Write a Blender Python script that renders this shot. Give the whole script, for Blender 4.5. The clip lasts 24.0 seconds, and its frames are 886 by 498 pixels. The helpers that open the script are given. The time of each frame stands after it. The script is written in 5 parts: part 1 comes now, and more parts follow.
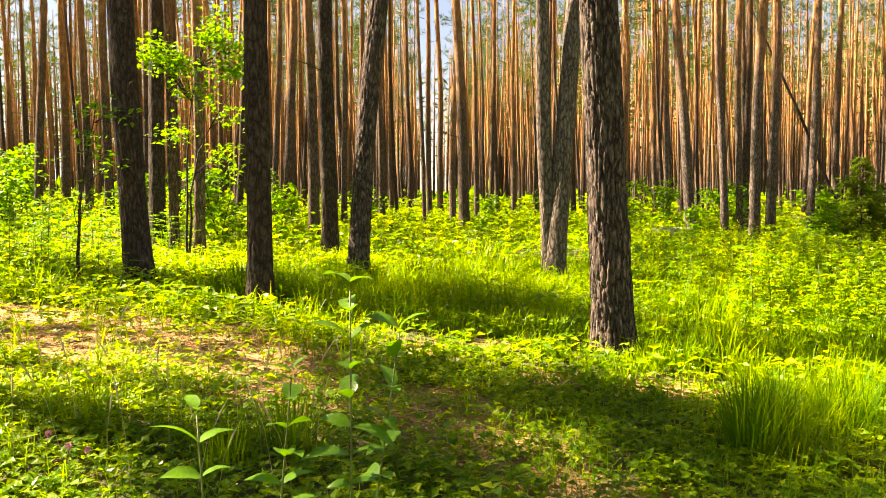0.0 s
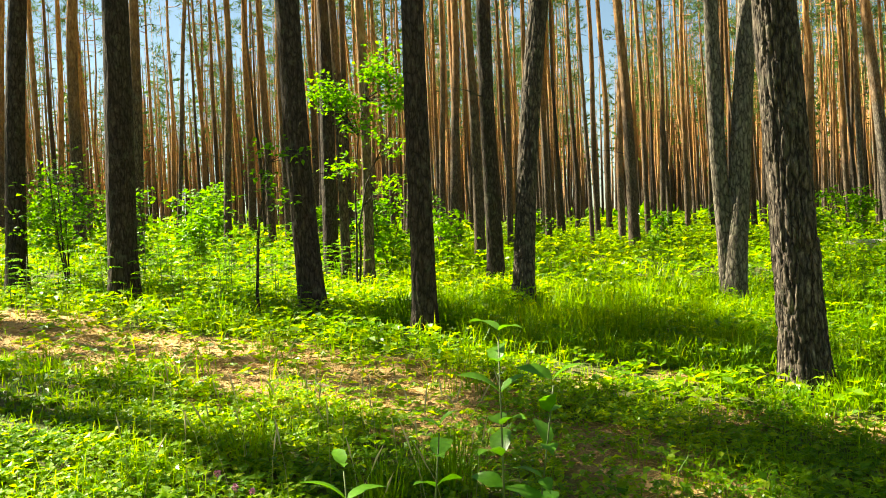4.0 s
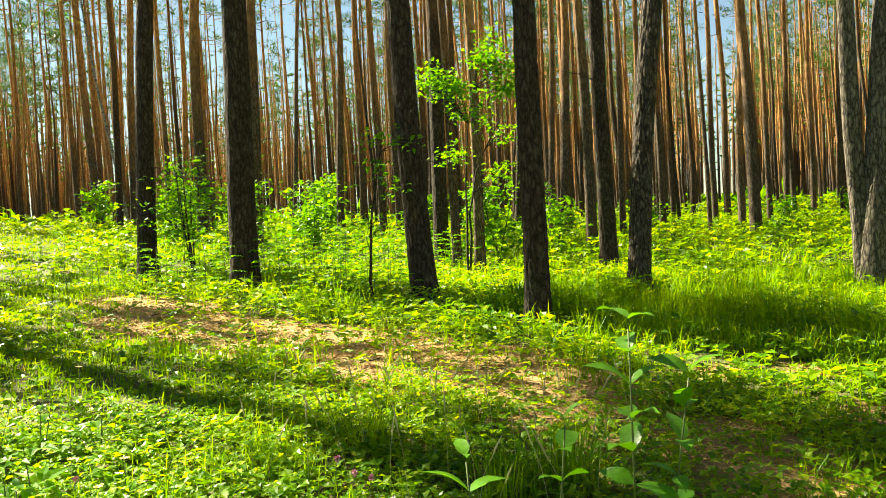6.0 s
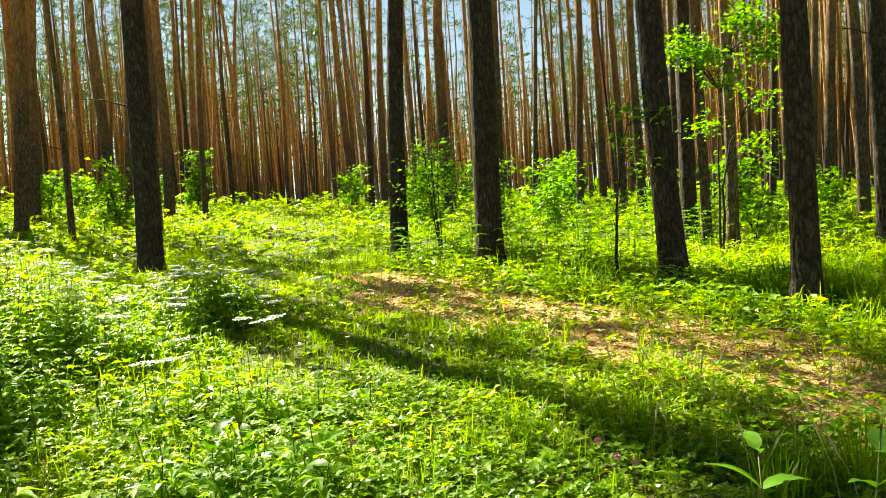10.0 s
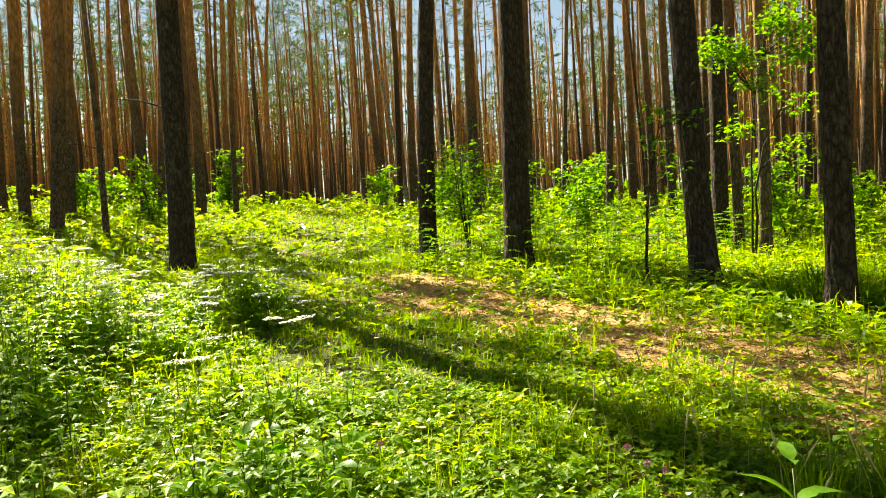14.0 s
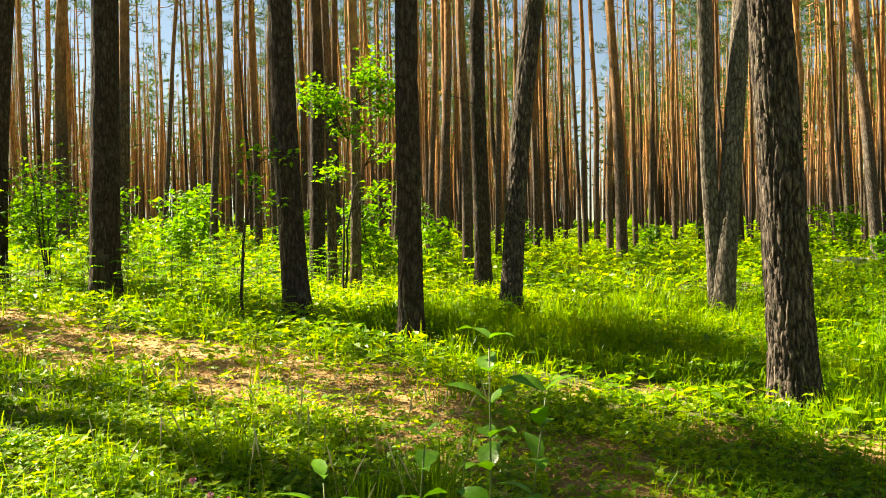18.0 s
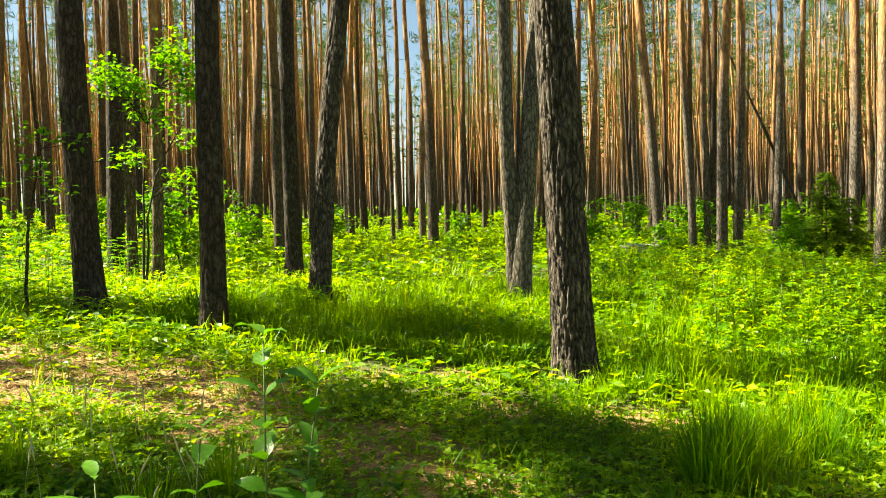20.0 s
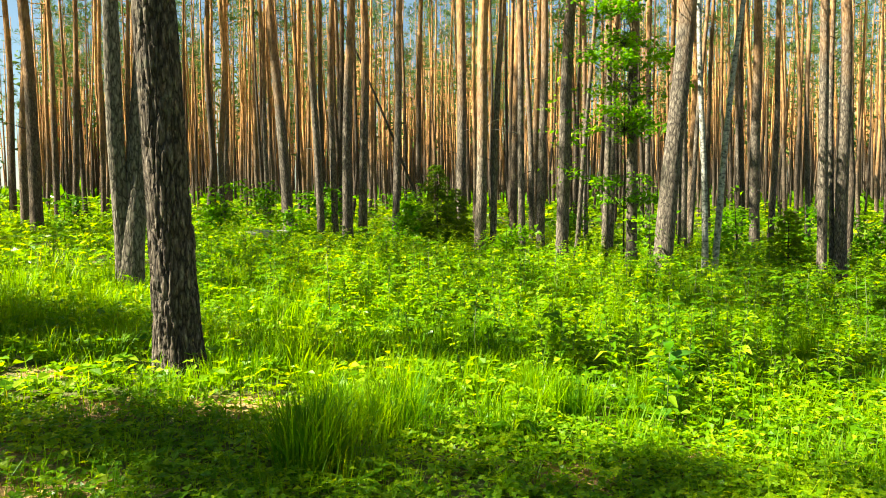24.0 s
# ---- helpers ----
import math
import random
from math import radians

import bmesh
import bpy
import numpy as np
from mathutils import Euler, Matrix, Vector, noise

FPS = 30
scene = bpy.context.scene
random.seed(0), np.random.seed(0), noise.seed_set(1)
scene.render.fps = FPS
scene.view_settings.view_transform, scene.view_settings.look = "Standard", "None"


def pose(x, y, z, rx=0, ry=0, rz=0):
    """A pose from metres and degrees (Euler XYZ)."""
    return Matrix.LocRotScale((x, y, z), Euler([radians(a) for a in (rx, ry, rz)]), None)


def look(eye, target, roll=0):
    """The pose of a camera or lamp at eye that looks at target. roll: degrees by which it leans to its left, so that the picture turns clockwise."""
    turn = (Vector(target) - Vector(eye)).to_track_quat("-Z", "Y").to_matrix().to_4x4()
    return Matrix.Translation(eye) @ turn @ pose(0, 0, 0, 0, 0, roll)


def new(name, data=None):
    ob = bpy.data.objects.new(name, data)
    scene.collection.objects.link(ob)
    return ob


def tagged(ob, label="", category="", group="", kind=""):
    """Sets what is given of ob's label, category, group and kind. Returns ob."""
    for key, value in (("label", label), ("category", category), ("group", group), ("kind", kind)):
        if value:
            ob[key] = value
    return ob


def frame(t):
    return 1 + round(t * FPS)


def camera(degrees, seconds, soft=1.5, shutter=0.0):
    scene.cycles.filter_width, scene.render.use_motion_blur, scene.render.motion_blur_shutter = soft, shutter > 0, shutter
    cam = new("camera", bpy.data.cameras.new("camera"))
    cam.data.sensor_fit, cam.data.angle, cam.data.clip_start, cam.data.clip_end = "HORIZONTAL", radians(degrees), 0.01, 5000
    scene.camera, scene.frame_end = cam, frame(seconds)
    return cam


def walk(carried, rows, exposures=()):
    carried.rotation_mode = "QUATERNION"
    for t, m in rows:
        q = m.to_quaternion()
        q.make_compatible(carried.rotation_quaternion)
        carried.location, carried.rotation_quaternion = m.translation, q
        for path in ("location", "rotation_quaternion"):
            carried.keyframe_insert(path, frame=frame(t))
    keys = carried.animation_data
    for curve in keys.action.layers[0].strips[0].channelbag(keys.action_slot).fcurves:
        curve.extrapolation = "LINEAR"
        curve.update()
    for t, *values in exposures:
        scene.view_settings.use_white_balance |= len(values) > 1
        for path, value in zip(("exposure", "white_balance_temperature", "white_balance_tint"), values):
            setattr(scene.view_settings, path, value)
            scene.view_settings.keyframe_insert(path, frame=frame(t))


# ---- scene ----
cam = camera(58.68, 24.0, soft=1.0)
EXPOSURE, KELVIN, TINT = 2.36, 7100, -4
ROWS = [
    (0.0, 0.044, 0.014, 1.505, -0.99, -2.72, 0.68),
    (0.5, 0.195, 0.151, 1.529, 2.53, -1.94, 1.07),
    (1.0, 0.195, 0.207, 1.537, 3.31, -1.96, 1.47),
    (1.5, 0.167, 0.191, 1.544, 3.14, -1.83, 1.86),
    (3.5, 0.121, 0.207, 1.568, 9.16, -0.92, 2.70),
    (4.0, 0.098, 0.222, 1.574, 11.22, -0.89, 2.74),
    (4.5, 0.087, 0.231, 1.572, 13.24, -0.93, 2.83),
    (5.0, 0.075, 0.258, 1.563, 15.17, -1.04, 3.00),
    (5.5, 0.050, 0.276, 1.566, 16.97, -1.22, 3.15),
    (6.0, 0.031, 0.299, 1.563, 19.06, -1.32, 3.28),
    (6.5, 0.016, 0.307, 1.565, 21.31, -1.43, 3.40),
    (7.0, 0.011, 0.300, 1.557, 23.78, -1.49, 3.61),
    (7.5, -0.006, 0.301, 1.561, 26.18, -1.56, 3.68),
    (8.0, -0.044, 0.301, 1.561, 28.27, -1.61, 3.73),
    (8.5, -0.063, 0.304, 1.561, 30.44, -1.65, 3.81),
    (9.0, -0.089, 0.309, 1.560, 32.62, -1.68, 3.78),
    (9.5, -0.109, 0.319, 1.559, 34.56, -1.74, 3.85),
    (10.0, -0.118, 0.321, 1.561, 36.05, -1.83, 3.87),
    (10.5, -0.125, 0.317, 1.554, 36.88, -1.83, 3.77),
    (12.5, -0.150, 0.325, 1.555, 38.74, -1.97, 3.57),
    (13.0, -0.151, 0.315, 1.561, 39.20, -1.97, 3.48),
    (13.5, -0.138, 0.302, 1.570, 39.21, -1.93, 3.49),
    (14.0, -0.125, 0.310, 1.576, 38.08, -1.67, 3.35),
    (14.5, -0.090, 0.355, 1.584, 32.55, -1.32, 2.99),
    (15.0, -0.070, 0.386, 1.587, 26.76, -0.92, 2.56),
    (15.5, -0.052, 0.391, 1.579, 22.13, -0.34, 2.40),
    (16.0, -0.029, 0.371, 1.562, 18.79, 0.03, 2.13),
    (16.5, -0.000, 0.338, 1.564, 16.65, 0.03, 1.63),
    (17.0, 0.003, 0.335, 1.571, 14.67, 0.05, 1.47),
    (17.5, 0.030, 0.347, 1.556, 12.79, -0.04, 1.35),
    (19.5, 0.179, 0.199, 1.581, 0.44, -1.37, 1.40),
    (20.0, 0.222, 0.192, 1.594, -2.82, -1.60, 1.38),
    (20.5, 0.263, 0.197, 1.588, -6.21, -1.78, 1.36),
    (21.0, 0.295, 0.220, 1.581, -9.47, -1.90, 1.22),
    (21.5, 0.338, 0.247, 1.567, -12.46, -1.84, 1.08),
    (22.0, 0.382, 0.269, 1.559, -15.81, -2.04, 0.91),
    (22.5, 0.429, 0.295, 1.546, -19.36, -2.31, 0.82),
    (23.0, 0.476, 0.312, 1.539, -22.72, -2.68, 0.63),
    (23.5, 0.507, 0.321, 1.536, -25.71, -2.86, 0.42),
    (24.0, 0.537, 0.317, 1.536, -28.61, -2.94, 0.57),
]
walk(cam, [(t, pose(x, y, z, 90 + pitch, roll, yaw)) for t, x, y, z, yaw, pitch, roll in ROWS],
     exposures=[(0.0, EXPOSURE + 0.42, KELVIN + 1100, TINT + 28), (1.5, EXPOSURE + 0.12, KELVIN + 600, TINT + 10), (3.5, EXPOSURE + 0.03, KELVIN, TINT + 1), (10.5, EXPOSURE - 0.12, KELVIN + 200, TINT + 1), (12.5, EXPOSURE - 0.26, KELVIN + 600, TINT + 6), (17.5, EXPOSURE - 0.10, KELVIN + 500, TINT + 10), (20.0, EXPOSURE + 0.04, KELVIN - 100, TINT + 2), (24.0, EXPOSURE + 0.06, KELVIN - 400, TINT)])

# ---- light ----
SUN_YAW, SUN_UP = 72.0, 46.0
sun_way = Vector((-math.sin(radians(SUN_YAW)) * math.cos(radians(SUN_UP)), math.cos(radians(SUN_YAW)) * math.cos(radians(SUN_UP)), math.sin(radians(SUN_UP))))
world = bpy.data.worlds.new("sky")
scene.world = world
world.use_nodes = True
wn = world.node_tree.nodes
sky = wn.new("ShaderNodeTexSky")
sky.sky_type, sky.sun_disc = "NISHITA", False
sky.sun_elevation, sky.sun_rotation = radians(SUN_UP), radians(-SUN_YAW)
sky.air_density, sky.dust_density = 1.0, 0.4
wn["Background"].inputs["Strength"].default_value = 0.032
world.node_tree.links.new(sky.outputs["Color"], wn["Background"].inputs["Color"])
sun_data = bpy.data.lights.new("sun", "SUN")
sun_data.energy, sun_data.angle, sun_data.color = 5.0, radians(0.55), (1.0, 0.90, 0.74)
sun = new("sun", sun_data)
sun.matrix_world = look(sun_way * 80, (0, 0, 0))


# ---- materials ----
def material(name):
    m = bpy.data.materials.new(name)
    m.use_nodes = True
    n, l = m.node_tree.nodes, m.node_tree.links
    return m, n, l, n["Principled BSDF"]


def ramp(n, stops):
    r = n.new("ShaderNodeValToRGB")
    e = r.color_ramp.elements
    e[0].position, e[0].color = stops[0][0], (*stops[0][1], 1)
    e[1].position, e[1].color = stops[-1][0], (*stops[-1][1], 1)
    for p, c in stops[1:-1]:
        x = e.new(p)
        x.color = (*c, 1)
    return r


def noise_tex(n, l, vec, scale, detail=4.0, rough=0.6):
    t = n.new("ShaderNodeTexNoise")
    t.inputs["Scale"].default_value, t.inputs["Detail"].default_value, t.inputs["Roughness"].default_value = scale, detail, rough
    if vec is not None:
        l.new(vec, t.inputs["Vector"])
    return t


def mix_rgb(n, l, fac, a, b, mode="MIX"):
    x = n.new("ShaderNodeMix")
    x.data_type, x.blend_type = "RGBA", mode
    for s, v in ((x.inputs[0], fac), (x.inputs[6], a), (x.inputs[7], b)):
        if isinstance(v, (int, float)):
            s.default_value = v
        elif isinstance(v, tuple):
            s.default_value = (*v, 1)
        else:
            l.new(v, s)
    return x.outputs[2]


def leaf_material(name, stops, glow, gloss=0.45, translucent=0.45, patch=0.5, spec=0.11):
    """Foliage: each leaf its own tone, patches of tone over the ground, light passing through."""
    m, n, l, p = material(name)
    geo = n.new("ShaderNodeNewGeometry")
    r = ramp(n, stops)
    l.new(geo.outputs["Random Per Island"], r.inputs[0])
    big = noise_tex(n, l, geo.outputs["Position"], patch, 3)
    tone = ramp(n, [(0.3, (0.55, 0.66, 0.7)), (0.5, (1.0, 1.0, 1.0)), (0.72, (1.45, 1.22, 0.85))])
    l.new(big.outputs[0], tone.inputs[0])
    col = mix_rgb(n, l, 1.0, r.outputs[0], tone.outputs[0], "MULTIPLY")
    fine = noise_tex(n, l, geo.outputs["Position"], 60.0, 2)
    ft = ramp(n, [(0.3, (0.8, 0.8, 0.8)), (0.7, (1.15, 1.15, 1.15))])
    l.new(fine.outputs[0], ft.inputs[0])
    col = mix_rgb(n, l, 1.0, col, ft.outputs[0], "MULTIPLY")
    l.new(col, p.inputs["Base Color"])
    shine = n.new("ShaderNodeMapRange")
    shine.inputs[3].default_value, shine.inputs[4].default_value = gloss * 0.6, gloss * 1.3
    l.new(geo.outputs["Random Per Island"], shine.inputs[0])
    l.new(shine.outputs[0], p.inputs["Roughness"])
    p.inputs["Specular IOR Level"].default_value = spec
    tr = n.new("ShaderNodeBsdfTranslucent")
    through_col = mix_rgb(n, l, 1.0, col, glow, "MULTIPLY")
    l.new(through_col, tr.inputs["Color"])
    mx = n.new("ShaderNodeMixShader")
    mx.inputs[0].default_value = translucent
    l.new(p.outputs[0], mx.inputs[1])
    l.new(tr.outputs[0], mx.inputs[2])
    l.new(mx.outputs[0], n["Material Output"].inputs["Surface"])
    return m


GLOW = (2.6, 2.1, 0.4)
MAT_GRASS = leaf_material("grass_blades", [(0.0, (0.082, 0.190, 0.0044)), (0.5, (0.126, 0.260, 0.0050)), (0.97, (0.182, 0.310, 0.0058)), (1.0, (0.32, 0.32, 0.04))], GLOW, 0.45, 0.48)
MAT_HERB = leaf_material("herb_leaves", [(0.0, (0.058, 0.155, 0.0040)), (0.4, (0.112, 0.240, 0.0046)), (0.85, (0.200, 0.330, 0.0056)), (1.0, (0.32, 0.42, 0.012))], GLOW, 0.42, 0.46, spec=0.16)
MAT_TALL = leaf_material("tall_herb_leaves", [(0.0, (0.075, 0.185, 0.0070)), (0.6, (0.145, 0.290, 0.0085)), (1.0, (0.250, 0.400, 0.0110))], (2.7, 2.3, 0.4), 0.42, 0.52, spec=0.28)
# Dark green grass; part of the big tussock's shade is put into this colour.
MAT_DARK_GRASS = leaf_material("dark_grass_blades", [(0.0, (0.038, 0.120, 0.0040)), (0.6, (0.062, 0.170, 0.0050)), (1.0, (0.110, 0.240, 0.0060))], GLOW, 0.42, 0.42)
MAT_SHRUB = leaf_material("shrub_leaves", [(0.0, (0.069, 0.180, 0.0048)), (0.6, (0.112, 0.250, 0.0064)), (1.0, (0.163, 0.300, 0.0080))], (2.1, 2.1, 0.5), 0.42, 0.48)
MAT_BIGLEAF = leaf_material("sapling_leaves", [(0.0, (0.050, 0.150, 0.012)), (1.0, (0.085, 0.210, 0.015))], (1.8, 1.9, 0.5), 0.36, 0.38, spec=0.3)
MAT_NEEDLE = leaf_material("pine_needles", [(0.0, (0.050, 0.095, 0.022)), (0.6, (0.085, 0.145, 0.032)), (1.0, (0.125, 0.190, 0.045))], (1.6, 1.7, 0.9), 0.55, 0.2)
MAT_SPRUCE = leaf_material("spruce_needles", [(0.0, (0.055, 0.115, 0.008)), (0.7, (0.105, 0.190, 0.010)), (1.0, (0.170, 0.260, 0.012))], (2.0, 1.9, 0.7), 0.5, 0.42)


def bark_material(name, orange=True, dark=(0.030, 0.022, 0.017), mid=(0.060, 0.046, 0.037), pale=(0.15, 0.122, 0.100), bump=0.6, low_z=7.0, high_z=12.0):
    """Pine bark: grey-brown plates below, thin flaking orange bark higher up."""
    m, n, l, p = material(name)
    geo = n.new("ShaderNodeNewGeometry")
    mp = n.new("ShaderNodeMapping")
    mp.inputs["Scale"].default_value = (1, 1, 0.30)
    l.new(geo.outputs["Position"], mp.inputs["Vector"])
    wob = noise_tex(n, l, mp.outputs[0], 9.0, 3)
    vec = n.new("ShaderNodeMix")
    vec.data_type = "VECTOR"
    vec.inputs[0].default_value = 0.11
    l.new(mp.outputs[0], vec.inputs[4])
    l.new(wob.outputs[1], vec.inputs[5])
    vor = n.new("ShaderNodeTexVoronoi")
    vor.feature = "DISTANCE_TO_EDGE"
    vor.inputs["Scale"].default_value = 21.0
    l.new(vec.outputs[1], vor.inputs["Vector"])
    edge = ramp(n, [(0.0, (0, 0, 0)), (0.10, (0.55, 0.55, 0.55)), (0.3, (1, 1, 1))])
    l.new(vor.outputs["Distance"], edge.inputs[0])
    grain = noise_tex(n, l, mp.outputs[0], 38.0, 5, 0.7)
    base = ramp(n, [(0.25, dark), (0.5, mid), (0.78, pale)])
    l.new(grain.outputs[0], base.inputs[0])
    plates = mix_rgb(n, l, edge.outputs[0], tuple(c * 0.55 for c in dark), base.outputs[0])
    lich = noise_tex(n, l, geo.outputs["Position"], 5.0, 5, 0.7)
    lr = ramp(n, [(0.56, (0, 0, 0)), (0.72, (1, 1, 1))])
    l.new(lich.outputs[0], lr.inputs[0])
    lf = n.new("ShaderNodeMath")
    lf.operation = "MULTIPLY"
    lf.inputs[1].default_value = 0.35
    l.new(lr.outputs[0], lf.inputs[0])
    low = mix_rgb(n, l, lf.outputs[0], plates, (0.20, 0.21, 0.15))
    col = low
    if orange:
        flake = noise_tex(n, l, mp.outputs[0], 16.0, 4, 0.65)
        fr = ramp(n, [(0.28, (0.11, 0.050, 0.022)), (0.42, (0.28, 0.135, 0.050)), (0.56, (0.47, 0.250, 0.095)), (0.75, (0.68, 0.45, 0.23))])
        l.new(flake.outputs[0], fr.inputs[0])
        sep = n.new("ShaderNodeSeparateXYZ")
        l.new(geo.outputs["Position"], sep.inputs[0])
        hn = noise_tex(n, l, geo.outputs["Position"], 1.3, 3)
        add = n.new("ShaderNodeMath")
        add.operation = "MULTIPLY_ADD"
        add.inputs[1].default_value = 5.0
        l.new(hn.outputs[0], add.inputs[0])
        l.new(sep.outputs[2], add.inputs[2])
        rnd = n.new("ShaderNodeMath")
        rnd.operation = "MULTIPLY_ADD"
        rnd.inputs[1].default_value = 4.5
        l.new(geo.outputs["Random Per Island"], rnd.inputs[0])
        l.new(add.outputs[0], rnd.inputs[2])
        hr = n.new("ShaderNodeMapRange")
        hr.inputs[1].default_value, hr.inputs[2].default_value = low_z, high_z
        l.new(rnd.outputs[0], hr.inputs[0])
        col = mix_rgb(n, l, hr.outputs[0], low, fr.outputs[0])
    tint = ramp(n, [(0.0, (0.52, 0.52, 0.54)), (0.5, (0.95, 0.92, 0.90)), (1.0, (1.42, 1.34, 1.22))])
    l.new(geo.outputs["Random Per Island"], tint.inputs[0])
    col = mix_rgb(n, l, 1.0, col, tint.outputs[0], "MULTIPLY")
    l.new(col, p.inputs["Base Color"])
    p.inputs["Roughness"].default_value = 0.9
    p.inputs["Specular IOR Level"].default_value = 0.2
    hgt = mix_rgb(n, l, 0.35, edge.outputs[0], grain.outputs[0])
    b = n.new("ShaderNodeBump")
    b.inputs["Strength"].default_value, b.inputs["Distance"].default_value = bump, 0.02
    l.new(hgt, b.inputs["Height"])
    l.new(b.outputs[0], p.inputs["Normal"])
    return m


FAR_BARK = dict(dark=(0.055, 0.040, 0.030), mid=(0.12, 0.092, 0.070), pale=(0.27, 0.215, 0.165))
MAT_BARK_PALE = bark_material("lichened_pine_bark", dark=(0.06, 0.052, 0.042), mid=(0.18, 0.155, 0.128), pale=(0.42, 0.37, 0.31), low_z=10.5, high_z=16.0)
MAT_BARK = bark_material("pine_bark", **FAR_BARK, low_z=9.5, high_z=15.0)
MAT_BARK_FAR = bark_material("far_pine_bark", **FAR_BARK, low_z=12.5, high_z=19.0)
MAT_BARK_PLATE = bark_material("grey_plated_bark", dark=(0.034, 0.028, 0.024), mid=(0.100, 0.080, 0.064), pale=(0.38, 0.325, 0.27), bump=0.8, low_z=10.5, high_z=16.0)
MAT_BARK_GREY = bark_material("smooth_grey_bark", dark=(0.055, 0.045, 0.039), mid=(0.155, 0.130, 0.108), pale=(0.38, 0.33, 0.28), bump=0.4, low_z=9.5, high_z=15.0)
MAT_BARK_MID = bark_material("standing_pine_bark", **FAR_BARK, low_z=9.5, high_z=15.0)
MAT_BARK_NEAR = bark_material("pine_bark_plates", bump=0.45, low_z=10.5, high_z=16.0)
MAT_TWIG = bark_material("twig_bark", orange=False, dark=(0.035, 0.03, 0.024), mid=(0.08, 0.065, 0.05), pale=(0.14, 0.12, 0.1), bump=0.2)


def birch_material():
    m, n, l, p = material("birch_bark")
    geo = n.new("ShaderNodeNewGeometry")
    mp = n.new("ShaderNodeMapping")
    mp.inputs["Scale"].default_value = (7, 7, 10)
    l.new(geo.outputs["Position"], mp.inputs["Vector"])
    a = noise_tex(n, l, mp.outputs[0], 1.6, 5, 0.7)
    r = ramp(n, [(0.40, (0.035, 0.03, 0.028)), (0.52, (0.26, 0.25, 0.23)), (0.75, (0.50, 0.48, 0.44))])
    l.new(a.outputs[0], r.inputs[0])
    l.new(r.outputs[0], p.inputs["Base Color"])
    p.inputs["Roughness"].default_value = 0.65
    return m


MAT_BIRCH = birch_material()


def ground_material():
    """Forest soil: needles and sand on the bare path, moss and humus elsewhere."""
    m, n, l, p = material("forest_soil")
    geo = n.new("ShaderNodeNewGeometry")
    pos = geo.outputs["Position"]
    at = n.new("ShaderNodeAttribute")
    at.attribute_name = "bare"
    fine = noise_tex(n, l, pos, 45.0, 6, 0.75)
    mid = noise_tex(n, l, pos, 3.5, 5, 0.65)
    sand = ramp(n, [(0.28, (0.14, 0.070, 0.025)), (0.45, (0.44, 0.275, 0.100)), (0.6, (0.66, 0.47, 0.20)), (0.75, (0.82, 0.66, 0.37))])
    l.new(fine.outputs[0], sand.inputs[0])
    needles = ramp(n, [(0.25, (0.07, 0.036, 0.014)), (0.45, (0.25, 0.145, 0.045)), (0.62, (0.43, 0.275, 0.095)), (0.8, (0.62, 0.45, 0.19))])
    l.new(fine.outputs[0], needles.inputs[0])
    sel = ramp(n, [(0.38, (0, 0, 0)), (0.62, (1, 1, 1))])
    l.new(mid.outputs[0], sel.inputs[0])
    moss = ramp(n, [(0.25, (0.03, 0.055, 0.006)), (0.5, (0.075, 0.12, 0.009)), (0.75, (0.14, 0.12, 0.02))])
    l.new(fine.outputs[0], moss.inputs[0])
    humus = mix_rgb(n, l, sel.outputs[0], moss.outputs[0], (0.10, 0.075, 0.022))
    edge = n.new("ShaderNodeMath")
    edge.operation = "MULTIPLY_ADD"
    edge.inputs[1].default_value, edge.inputs[2].default_value = 0.9, -0.45
    l.new(mid.outputs[0], edge.inputs[0])
    add = n.new("ShaderNodeMath")
    add.operation, add.use_clamp = "ADD", True
    l.new(edge.outputs[0], add.inputs[0])
    l.new(at.outputs["Fac"], add.inputs[1])
    brown = ramp(n, [(0.15, (0, 0, 0)), (0.45, (1, 1, 1))])
    l.new(add.outputs[0], brown.inputs[0])
    open_sand = ramp(n, [(0.50, (0, 0, 0)), (0.9, (0.85, 0.85, 0.85))])
    l.new(add.outputs[0], open_sand.inputs[0])
    col = mix_rgb(n, l, brown.outputs[0], humus, needles.outputs[0])
    col = mix_rgb(n, l, open_sand.outputs[0], col, sand.outputs[0])
    l.new(col, p.inputs["Base Color"])
    p.inputs["Roughness"].default_value = 0.95
    b = n.new("ShaderNodeBump")
    b.inputs["Strength"].default_value, b.inputs["Distance"].default_value = 0.7, 0.03
    l.new(fine.outputs[0], b.inputs["Height"])
    l.new(b.outputs[0], p.inputs["Normal"])
    return m


MAT_GROUND = ground_material()


def plain_material(name, stops, rough=0.7, scale=20.0):
    m, n, l, p = material(name)
    geo = n.new("ShaderNodeNewGeometry")
    a = noise_tex(n, l, geo.outputs["Position"], scale, 4)
    s = n.new("ShaderNodeMath")
    s.operation = "MULTIPLY_ADD"
    s.inputs[1].default_value = 0.5
    l.new(geo.outputs["Random Per Island"], s.inputs[0])
    h = n.new("ShaderNodeMath")
    h.operation = "MULTIPLY"
    h.inputs[1].default_value = 0.5
    l.new(a.outputs[0], h.inputs[0])
    l.new(h.outputs[0], s.inputs[2])
    r = ramp(n, stops)
    l.new(s.outputs[0], r.inputs[0])
    l.new(r.outputs[0], p.inputs["Base Color"])
    p.inputs["Roughness"].default_value = rough
    return m


